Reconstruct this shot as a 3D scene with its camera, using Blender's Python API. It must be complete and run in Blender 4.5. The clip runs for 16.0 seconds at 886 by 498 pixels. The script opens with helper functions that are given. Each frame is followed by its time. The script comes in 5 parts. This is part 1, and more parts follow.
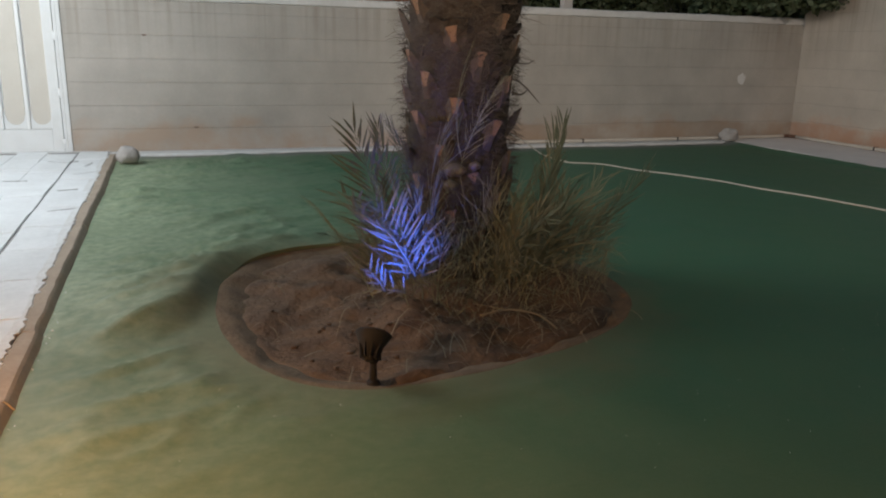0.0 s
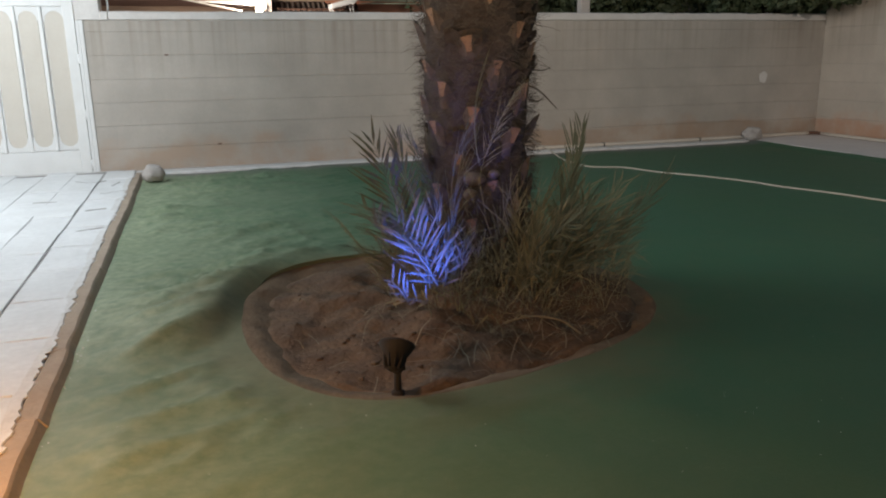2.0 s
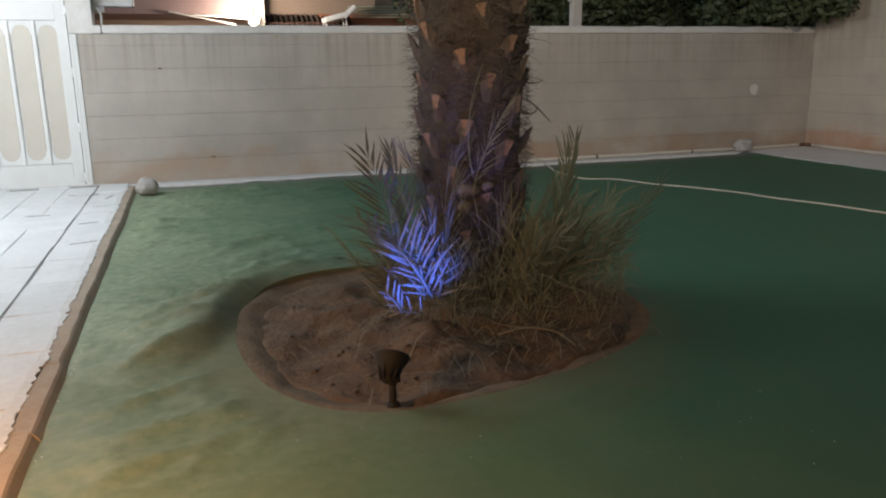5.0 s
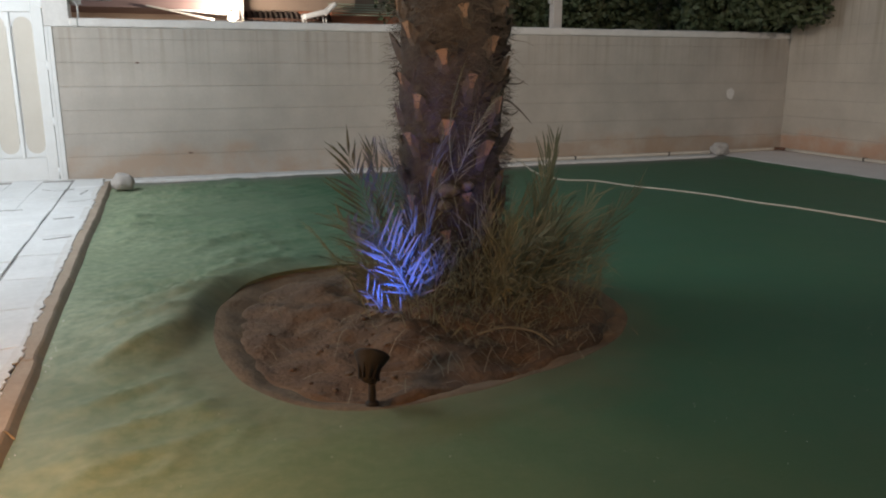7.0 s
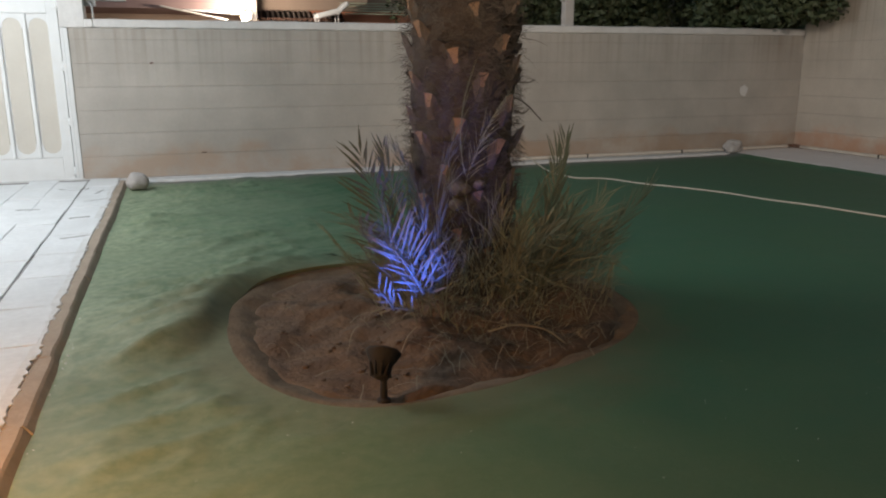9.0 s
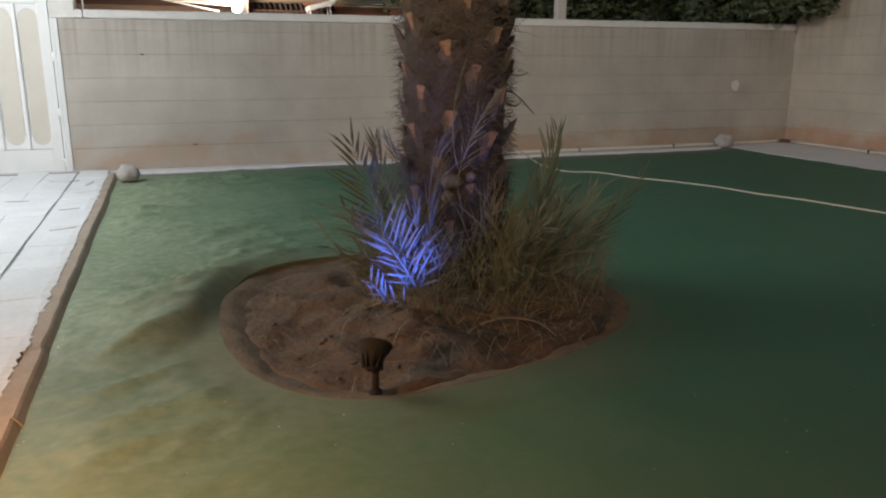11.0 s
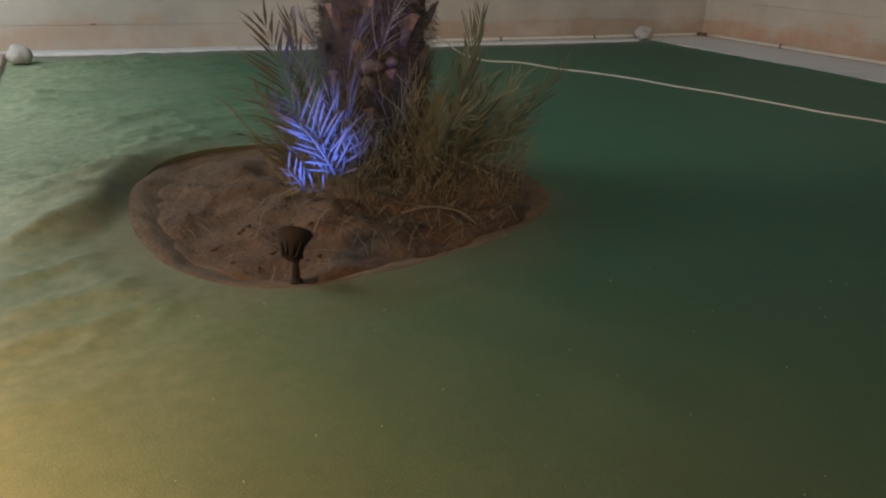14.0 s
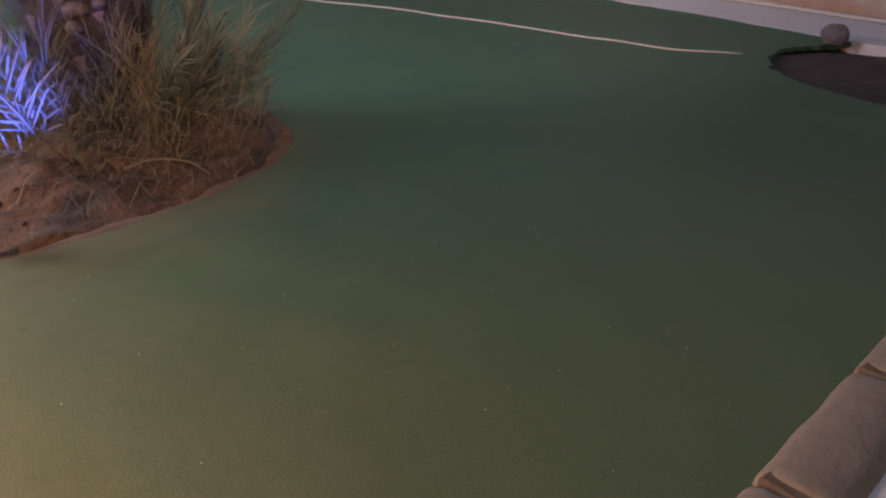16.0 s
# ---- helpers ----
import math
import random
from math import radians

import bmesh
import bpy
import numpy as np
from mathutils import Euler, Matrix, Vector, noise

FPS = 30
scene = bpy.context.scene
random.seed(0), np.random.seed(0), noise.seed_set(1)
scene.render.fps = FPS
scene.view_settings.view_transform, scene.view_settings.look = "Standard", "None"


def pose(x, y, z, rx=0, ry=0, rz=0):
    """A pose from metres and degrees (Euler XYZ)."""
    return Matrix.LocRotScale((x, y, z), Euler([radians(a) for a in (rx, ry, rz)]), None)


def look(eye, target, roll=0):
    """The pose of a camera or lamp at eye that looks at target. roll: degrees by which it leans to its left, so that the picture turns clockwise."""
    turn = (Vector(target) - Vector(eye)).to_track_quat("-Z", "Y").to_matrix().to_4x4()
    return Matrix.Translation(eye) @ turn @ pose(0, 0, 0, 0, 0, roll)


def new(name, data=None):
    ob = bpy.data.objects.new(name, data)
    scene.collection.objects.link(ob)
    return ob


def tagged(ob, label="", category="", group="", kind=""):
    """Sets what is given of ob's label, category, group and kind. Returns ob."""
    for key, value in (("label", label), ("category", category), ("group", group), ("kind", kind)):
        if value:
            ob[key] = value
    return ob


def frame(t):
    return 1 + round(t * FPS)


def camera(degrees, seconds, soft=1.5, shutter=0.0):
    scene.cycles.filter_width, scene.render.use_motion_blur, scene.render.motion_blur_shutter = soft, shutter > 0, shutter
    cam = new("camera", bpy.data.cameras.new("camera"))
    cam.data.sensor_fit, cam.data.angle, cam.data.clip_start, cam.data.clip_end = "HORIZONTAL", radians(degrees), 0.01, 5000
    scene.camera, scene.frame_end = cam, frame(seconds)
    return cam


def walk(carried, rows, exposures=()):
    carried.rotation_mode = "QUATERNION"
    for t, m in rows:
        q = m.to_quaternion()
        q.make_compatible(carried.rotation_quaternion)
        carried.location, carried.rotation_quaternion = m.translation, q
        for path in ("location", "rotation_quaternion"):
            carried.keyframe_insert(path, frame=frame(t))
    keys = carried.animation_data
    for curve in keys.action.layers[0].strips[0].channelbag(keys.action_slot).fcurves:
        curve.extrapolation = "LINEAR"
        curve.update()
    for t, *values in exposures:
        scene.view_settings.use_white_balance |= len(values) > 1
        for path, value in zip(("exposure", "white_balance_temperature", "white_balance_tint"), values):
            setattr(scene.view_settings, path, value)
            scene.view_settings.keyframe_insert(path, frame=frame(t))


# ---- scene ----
cam = camera(60.1, 16.0, soft=2.1, shutter=0.5)
PATH = [
    (0, (0.858, -7.331, 0.975), (1.504, -5.508, 0.466), 1.3),
    (0.5, (0.859, -7.335, 0.974), (1.494, -5.506, 0.473), 0.6),
    (1, (0.861, -7.335, 0.973), (1.494, -5.505, 0.47), 0.3),
    (1.5, (0.866, -7.334, 0.976), (1.471, -5.493, 0.48), -0.3),
    (2, (0.867, -7.345, 0.981), (1.453, -5.496, 0.492), -0.8),
    (2.5, (0.858, -7.358, 0.985), (1.464, -5.515, 0.497), -0.7),
    (3, (0.859, -7.358, 0.982), (1.463, -5.513, 0.502), -1.0),
    (3.5, (0.856, -7.367, 0.986), (1.45, -5.516, 0.513), -1.3),
    (4, (0.863, -7.357, 0.981), (1.461, -5.506, 0.515), -1.1),
    (6.5, (0.854, -7.349, 0.981), (1.485, -5.505, 0.53), -0.1),
    (7, (0.851, -7.352, 0.983), (1.511, -5.522, 0.523), 0.1),
    (7.5, (0.853, -7.358, 0.981), (1.502, -5.522, 0.523), 0.2),
    (8, (0.849, -7.366, 0.986), (1.487, -5.525, 0.535), 0.0),
    (10.5, (0.853, -7.369, 0.982), (1.479, -5.533, 0.496), -0.2),
    (11, (0.849, -7.37, 0.981), (1.497, -5.54, 0.501), 0.1),
    (11.3, (0.844, -7.378, 0.983), (1.551, -5.569, 0.505), 0.7),
    (11.5, (0.842, -7.382, 0.984), (1.605, -5.595, 0.511), 1.3),
    (12, (0.838, -7.38, 0.983), (1.603, -5.604, 0.471), 1.3),
    (12.5, (0.839, -7.38, 0.978), (1.625, -5.616, 0.458), 1.0),
    (13, (0.844, -7.376, 0.977), (1.636, -5.616, 0.455), 0.7),
    (13.3, (0.843, -7.381, 0.964), (1.619, -5.615, 0.433), 0.4),
    (13.5, (0.843, -7.383, 0.957), (1.64, -5.643, 0.377), 1.9),
    (13.7, (0.846, -7.371, 0.957), (1.642, -5.683, 0.239), 1.3),
    (14, (0.852, -7.349, 0.956), (1.665, -5.678, 0.216), 2.0),
    (14.5, (0.875, -7.309, 0.939), (1.663, -5.667, 0.113), 2.3),
    (15, (0.906, -7.314, 0.944), (1.83, -5.752, 0.102), 2.7),
    (15.2, (0.925, -7.321, 0.948), (1.958, -5.850, 0.072), 2.0),
    (15.5, (0.959, -7.335, 0.956), (2.155, -5.978, 0.103), 2.3),
    (15.7, (1.075, -7.433, 0.963), (2.258, -6.061, 0.113), 1.4),
    (16, (1.131, -7.48, 0.966), (2.288, -6.103, 0.092), 2.0),
]
walk(cam, [(t, look(eye, target, roll)) for t, eye, target, roll in PATH],
     [(0, 0.0, 6820, 14), (11.0, 0.04, 7020, 15), (12.5, 0.08, 7100, 14), (13.5, 0.06, 7150, 11), (15.0, 0.36, 7250, 33), (16.0, 0.66, 6950, 46)])

# ---------- world and lamps ----------
world = bpy.data.worlds.new("night")
scene.world = world
world.use_nodes = True
wbg = world.node_tree.nodes["Background"]
wbg.inputs[0].default_value = (0.22, 0.37, 0.48, 1)
wbg.inputs[1].default_value = 0.25


def lamp_light(name, kind, energy, colour, m, size=0.1, **more):
    data = bpy.data.lights.new(name, kind)
    data.energy, data.color = energy, colour
    if kind == "AREA":
        data.size = size
    else:
        data.shadow_soft_size = size
    if kind == "SPOT":
        data.spot_size, data.spot_blend = radians(more["cone"]), more["blend"]
    ob = new(name, data)
    ob.matrix_world = m
    return ob


# cool white lamp near the gate, added warm fill by the paving, added fill from the house, small lamp under the
# neighbour's carport
GATE_LAMP = (-1.35, -2.42, 2.45)
WARM_FILL = (0.17, -6.12, 0.62)
HOUSE_FILL = (0.05, -9.42, 3.05)
lamp_light("gate_light", "POINT", 405, (0.84, 0.95, 1.0), Matrix.Translation(GATE_LAMP), 1.2)
# fill for the warm glow on the near turf; no lamp is known there
lamp_light("warm_fill", "POINT", 64, (1.0, 0.46, 0.12), Matrix.Translation(WARM_FILL), 0.15)
# spot added behind the camera to brighten the walls, far lawn and palm
lamp_light("house_fill", "SPOT", 960, (1.0, 0.885, 0.75), look(HOUSE_FILL, (5.5, -1.1, 1.35)), 0.12, cone=52, blend=1.0)
lamp_light("carport_light", "POINT", 140, (1.0, 0.90, 0.76), Matrix.Translation((1.97, 5.15, 1.80)), 0.08)
# garden spotlight
SPOT_BASE = Vector((1.375, -5.275, 0.0))
SPOT_HEAD = SPOT_BASE + Vector((-0.004, 0.008, 0.112))
SPOT_AIM = Vector((1.575, -4.90, 0.335))
spot_way = (SPOT_AIM - SPOT_HEAD).normalized()
spot_up = (spot_way + Vector((0.0, 0.0, 0.50))).normalized()
lamp_light("spot_light", "SPOT", 50, (0.03, 0.12, 1.0), look(SPOT_HEAD + spot_up * 0.058, SPOT_AIM), 0.02, cone=46, blend=1.0)


# ---------- materials ----------
def material(name, colour, rough=0.8, metal=0.0, second=None, scale=6.0, amount=0.5, bump=0.1, bump_scale=60.0, fine=0.25, random_tint=0.0, island=False, spec=0.4, coords="world"):
    """A surface with variation at two scales, in metres, and fine relief."""
    m = bpy.data.materials.new(name)
    m.use_nodes = True
    nt = m.node_tree
    n, l = nt.nodes, nt.links
    bsdf = n["Principled BSDF"]
    bsdf.inputs["Roughness"].default_value, bsdf.inputs["Metallic"].default_value = rough, metal
    bsdf.inputs["Specular IOR Level"].default_value = spec
    pos = n.new("ShaderNodeNewGeometry").outputs["Position"] if coords == "world" else n.new("ShaderNodeTexCoord").outputs["Object"]
    second = second or tuple(c * 0.6 for c in colour)

    def tex(s, detail):
        t = n.new("ShaderNodeTexNoise")
        t.inputs["Scale"].default_value, t.inputs["Detail"].default_value = s, detail
        t.inputs["Roughness"].default_value = 0.6
        l.new(pos, t.inputs["Vector"])
        return t.outputs["Fac"]

    def ramp(src, a, b):
        r = n.new("ShaderNodeMapRange")
        r.inputs["From Min"].default_value, r.inputs["From Max"].default_value = a, b
        l.new(src, r.inputs["Value"])
        return r.outputs["Result"]

    def mixc(fac, a, b, blend="MIX"):
        x = n.new("ShaderNodeMix")
        x.data_type, x.blend_type = "RGBA", blend
        for sock, v in ((x.inputs[0], fac), (x.inputs[6], a), (x.inputs[7], b)):
            if isinstance(v, (int, float)):
                sock.default_value = v
            elif isinstance(v, tuple):
                sock.default_value = (*v[:3], 1)
            else:
                l.new(v, sock)
        return x.outputs[2]

    def math_node(op, a, b):
        x = n.new("ShaderNodeMath")
        x.operation = op
        for sock, v in zip(x.inputs, (a, b)):
            if isinstance(v, (int, float)):
                sock.default_value = v
            else:
                l.new(v, sock)
        return x.outputs[0]

    large = math_node("MULTIPLY", ramp(tex(scale, 5), 0.35, 0.7), amount)
    col = mixc(large, tuple(colour), tuple(second))
    small = tex(bump_scale, 3)
    dark = ramp(small, 0.3, 0.7)
    col = mixc(math_node("MULTIPLY", dark, fine), col, tuple(c * 0.45 for c in colour))
    if random_tint:
        if island:
            rnd = n.new("ShaderNodeNewGeometry").outputs["Random Per Island"]
        else:
            rnd = n.new("ShaderNodeObjectInfo").outputs["Random"]
        col = mixc(math_node("MULTIPLY", rnd, random_tint), col, tuple(second))
    l.new(col, bsdf.inputs["Base Color"])
    if bump:
        b = n.new("ShaderNodeBump")
        b.inputs["Strength"].default_value, b.inputs["Distance"].default_value = bump, 0.01
        l.new(small, b.inputs["Height"])
        l.new(b.outputs["Normal"], bsdf.inputs["Normal"])
    return m, dict(n=n, l=l, pos=pos, tex=tex, ramp=ramp, mixc=mixc, math=math_node, col=col, bsdf=bsdf)


def plain(*a, **k):
    return material(*a, **k)[0]


def glow(name, colour, strength):
    m = bpy.data.materials.new(name)
    m.use_nodes = True
    b = m.node_tree.nodes["Principled BSDF"]
    b.inputs["Base Color"].default_value = (*colour, 1)
    b.inputs["Emission Color"].default_value = (*colour, 1)
    b.inputs["Emission Strength"].default_value = strength
    return m


def wall_material(name, colour, stain):
    """Painted block wall: blotches, drip streaks under the cap, rusty damp stains near the base."""
    m, k = material(name, colour, rough=0.9, second=tuple(c * 0.74 for c in colour), scale=1.9, amount=0.9, bump=0.12, bump_scale=45, fine=0.12, random_tint=0.20, spec=0.25)
    n, l = k["n"], k["l"]
    sep = n.new("ShaderNodeSeparateXYZ")
    l.new(k["pos"], sep.inputs[0])
    # rusty stain with a ragged upper edge
    edge = k["math"]("MULTIPLY_ADD", k["tex"](2.2, 4), 0.75)
    edge.node.inputs[2].default_value = -0.10
    low = k["ramp"](k["math"]("SUBTRACT", edge, sep.outputs["Z"]), -0.03, 0.14)
    blot = k["ramp"](k["tex"](3.0, 5), 0.33, 0.58)
    col = k["mixc"](k["math"]("MULTIPLY", k["math"]("MULTIPLY", low, blot), 0.72), k["col"], stain)
    # drip streaks
    vec = n.new("ShaderNodeMapping")
    vec.inputs["Scale"].default_value = (21, 21, 0.55)
    l.new(k["pos"], vec.inputs[0])
    drip = n.new("ShaderNodeTexNoise")
    drip.inputs["Scale"].default_value, drip.inputs["Detail"].default_value = 1.0, 4
    l.new(vec.outputs[0], drip.inputs["Vector"])
    streak = k["ramp"](drip.outputs["Fac"], 0.46, 0.72)
    high = k["ramp"](sep.outputs["Z"], 0.75, 1.32)
    col = k["mixc"](k["math"]("MULTIPLY", k["math"]("MULTIPLY", streak, high), 0.6), col, tuple(c * f for c, f in zip(colour, (0.55, 0.50, 0.43))))
    # rusty damp band with a level upper edge
    top = k["math"]("MULTIPLY_ADD", k["tex"](1.4, 4), 0.16)
    top.node.inputs[2].default_value = 0.155
    band = k["ramp"](k["math"]("SUBTRACT", top, sep.outputs["Z"]), 0.0, 0.025)
    along = k["ramp"](sep.outputs["X"], 2.9, 4.3)
    patch = k["ramp"](k["tex"](1.9, 4), 0.30, 0.62)
    col = k["mixc"](k["math"]("MULTIPLY", k["math"]("MULTIPLY", band, along), k["math"]("MULTIPLY", patch, 0.62)), col, tuple(c * 0.84 for c in stain))
    l.new(col, k["bsdf"].inputs["Base Color"])
    return m


M_WALL = wall_material("painted_block", (0.52, 0.485, 0.445), (0.43, 0.315, 0.235))
M_WALL_R = wall_material("painted_block_warm", (0.58, 0.525, 0.46), (0.52, 0.30, 0.20))
M_MORTAR = plain("mortar", (0.54, 0.505, 0.465), rough=0.95, scale=8)
M_CAP = plain("cap_paint", (0.72, 0.71, 0.70), rough=0.8, second=(0.52, 0.50, 0.48), scale=5, amount=0.5, bump_scale=40, fine=0.12)
M_WHITE = plain("gate_paint", (0.76, 0.78, 0.79), rough=0.45, second=(0.64, 0.65, 0.645), scale=7, amount=0.35, bump=0.04, bump_scale=90, fine=0.06)
M_CREAM = plain("gate_panel", (0.62, 0.59, 0.535), rough=0.5, second=(0.54, 0.50, 0.445), scale=4, amount=0.4, bump=0.03, fine=0.06)
M_STEEL = plain("hinge_steel", (0.45, 0.45, 0.44), rough=0.45, metal=0.7, scale=30)
M_PAVE = plain("bleached_paver", (0.80, 0.82, 0.84), rough=0.85, second=(0.61, 0.62, 0.63), scale=3.5, amount=0.5, bump=0.22, bump_scale=28, fine=0.15, random_tint=0.18)
M_PAVE_BED = plain("paving_bed", (0.30, 0.29, 0.285), rough=0.95, second=(0.20, 0.19, 0.185), scale=9)
M_KERB = plain("kerb_concrete", (0.46, 0.375, 0.30), rough=0.9, second=(0.33, 0.265, 0.21), scale=7, amount=0.7, bump=0.25, bump_scale=55, random_tint=0.3)
# darker copy of the kerb concrete, for the near kerb
M_KERB_DARK = plain("weathered_kerb", (0.29, 0.245, 0.185), rough=0.9, second=(0.20, 0.165, 0.12), scale=5, amount=0.8, bump=0.35, bump_scale=45, random_tint=0.2)
M_FLAKE = plain("flaked_paint", (0.74, 0.75, 0.76), rough=0.85, second=(0.52, 0.50, 0.48), scale=14, amount=0.6, bump=0.2)
M_STRIP = plain("strip_concrete", (0.82, 0.78, 0.78), rough=0.85, second=(0.70, 0.66, 0.66), scale=2.5, amount=0.6, bump=0.15, bump_scale=35)
M_SOIL = plain("soil", (0.168, 0.110, 0.070), rough=0.95, second=(0.072, 0.048, 0.036), scale=11, amount=1.0, bump=1.0, bump_scale=45, fine=0.7)
M_CLOD = plain("soil_clod", (0.14, 0.104, 0.078), rough=0.95, second=(0.07, 0.045, 0.033), scale=20, amount=0.8, bump=0.5, bump_scale=90, random_tint=0.4)
M_RIM = plain("planter_rim", (0.205, 0.148, 0.097), rough=0.95, second=(0.115, 0.082, 0.056), scale=9, amount=1.0, bump=0.6, bump_scale=55, fine=0.45)
M_ROCK = plain("pale_stone", (0.46, 0.44, 0.43), rough=0.9, second=(0.36, 0.32, 0.30), scale=12, amount=0.6, bump=0.4, bump_scale=50)
M_ROCK_RED = plain("reddish_stone", (0.20, 0.18, 0.19), rough=0.9, second=(0.18, 0.13, 0.12), scale=12, amount=0.6, bump=0.4, bump_scale=50)
M_CORE = plain("trunk_fibre", (0.066, 0.052, 0.041), rough=1.0, second=(0.03, 0.022, 0.016), scale=18, amount=0.9, bump=0.9, bump_scale=120, fine=0.5)
M_FIBRE = plain("fibre_strand", (0.088, 0.077, 0.062), rough=0.95, second=(0.05, 0.038, 0.028), scale=9, amount=0.5, bump=0, random_tint=0.9, island=True)
M_BOOT = plain("leaf_base", (0.092, 0.078, 0.062), rough=0.9, second=(0.09, 0.065, 0.045), scale=22, amount=0.8, bump=0.5, bump_scale=110, fine=0.4, random_tint=0.5)
M_CUT = plain("cut_face", (0.20, 0.135, 0.088), rough=0.85, second=(0.22, 0.125, 0.075), scale=35, amount=0.7, bump=0.3, bump_scale=150, random_tint=0.55)
M_STUB = plain("stub_fibre", (0.17, 0.14, 0.12), rough=0.9, second=(0.09, 0.07, 0.055), scale=14, amount=0.8, bump=0.5, bump_scale=80, coords="object")
M_LEAF = plain("palm_leaflet", (0.142, 0.150, 0.092), rough=0.6, second=(0.18, 0.155, 0.096), scale=8, amount=0.7, bump=0, random_tint=0.45, island=True)
M_LEAF_GREY = plain("palm_leaflet_grey", (0.145, 0.170, 0.125), rough=0.55, second=(0.17, 0.165, 0.11), scale=8, amount=0.6, bump=0, random_tint=0.5, island=True)
M_LEAF_DARK = plain("palm_leaflet_dark", (0.080, 0.098, 0.060), rough=0.6, second=(0.088, 0.096, 0.060), scale=8, amount=0.6, bump=0, random_tint=0.5, island=True)
M_STRAW = plain("dry_straw", (0.20, 0.188, 0.145), rough=0.9, second=(0.20, 0.165, 0.115), scale=15, amount=0.6, bump=0, random_tint=0.6, island=True)
M_DEAD = plain("dead_leaflet", (0.150, 0.160, 0.105), rough=0.9, second=(0.18, 0.165, 0.11), scale=15, amount=0.8, random_tint=0.3)
M_BLACK = plain("lamp_plastic", (0.011, 0.0100, 0.0105), rough=0.82, second=(0.024, 0.021, 0.021), scale=30, amount=0.5, bump=0.08, bump_scale=150)
M_HOSE = plain("hose_plastic", (0.52, 0.50, 0.44), rough=0.6, second=(0.42, 0.37, 0.29), scale=6, amount=0.5, bump=0)
M_PIPE = plain("pipe_plastic", (0.70, 0.65, 0.58), rough=0.55, second=(0.55, 0.49, 0.43), scale=5, amount=0.5, bump=0)
M_CLIP = plain("clip_black", (0.03, 0.03, 0.03), rough=0.5, scale=20)
M_HEDGE = plain("hedge_leaf", (0.045, 0.075, 0.035), rough=0.6, second=(0.085, 0.095, 0.045), scale=4, amount=0.7, bump=0, random_tint=0.7, island=True)
M_BARK = plain("bark", (0.09, 0.065, 0.045), rough=0.95, scale=20, bump=0.5)
M_TAN = plain("neighbour_render", (0.40, 0.30, 0.235), rough=0.9, second=(0.31, 0.22, 0.17), scale=1.5, amount=0.6)
M_TERRA = plain("terracotta_render", (0.48, 0.21, 0.13), rough=0.9, second=(0.32, 0.13, 0.08), scale=2, amount=0.6)
M_FASCIA = plain("fascia_paint", (0.34, 0.23, 0.22), rough=0.7, second=(0.25, 0.17, 0.16), scale=3)
M_TILE = plain("clay_tile", (0.52, 0.42, 0.38), rough=0.85, second=(0.36, 0.27, 0.23), scale=8, random_tint=0.5)
M_BROWN = plain("brown_board", (0.16, 0.085, 0.06), rough=0.8, scale=6)
M_POST = plain("post_paint", (0.58, 0.55, 0.52), rough=0.7, second=(0.45, 0.42, 0.39), scale=6, amount=0.4)
M_GREYBOX = plain("grey_plastic", (0.55, 0.56, 0.56), rough=0.5, scale=8)
M_PALEGREEN = plain("awning_metal", (0.52, 0.56, 0.42), rough=0.5, second=(0.40, 0.44, 0.33), scale=5)
M_HOUSE = plain("house_render", (0.55, 0.47, 0.38), rough=0.9, second=(0.45, 0.38, 0.30), scale=2)
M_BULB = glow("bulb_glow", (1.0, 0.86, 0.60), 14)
M_BULB_COOL = glow("bulb_cool", (0.9, 0.96, 1.0), 14)
M_LENS = glow("spot_lens", (0.16, 0.30, 1.0), 6)


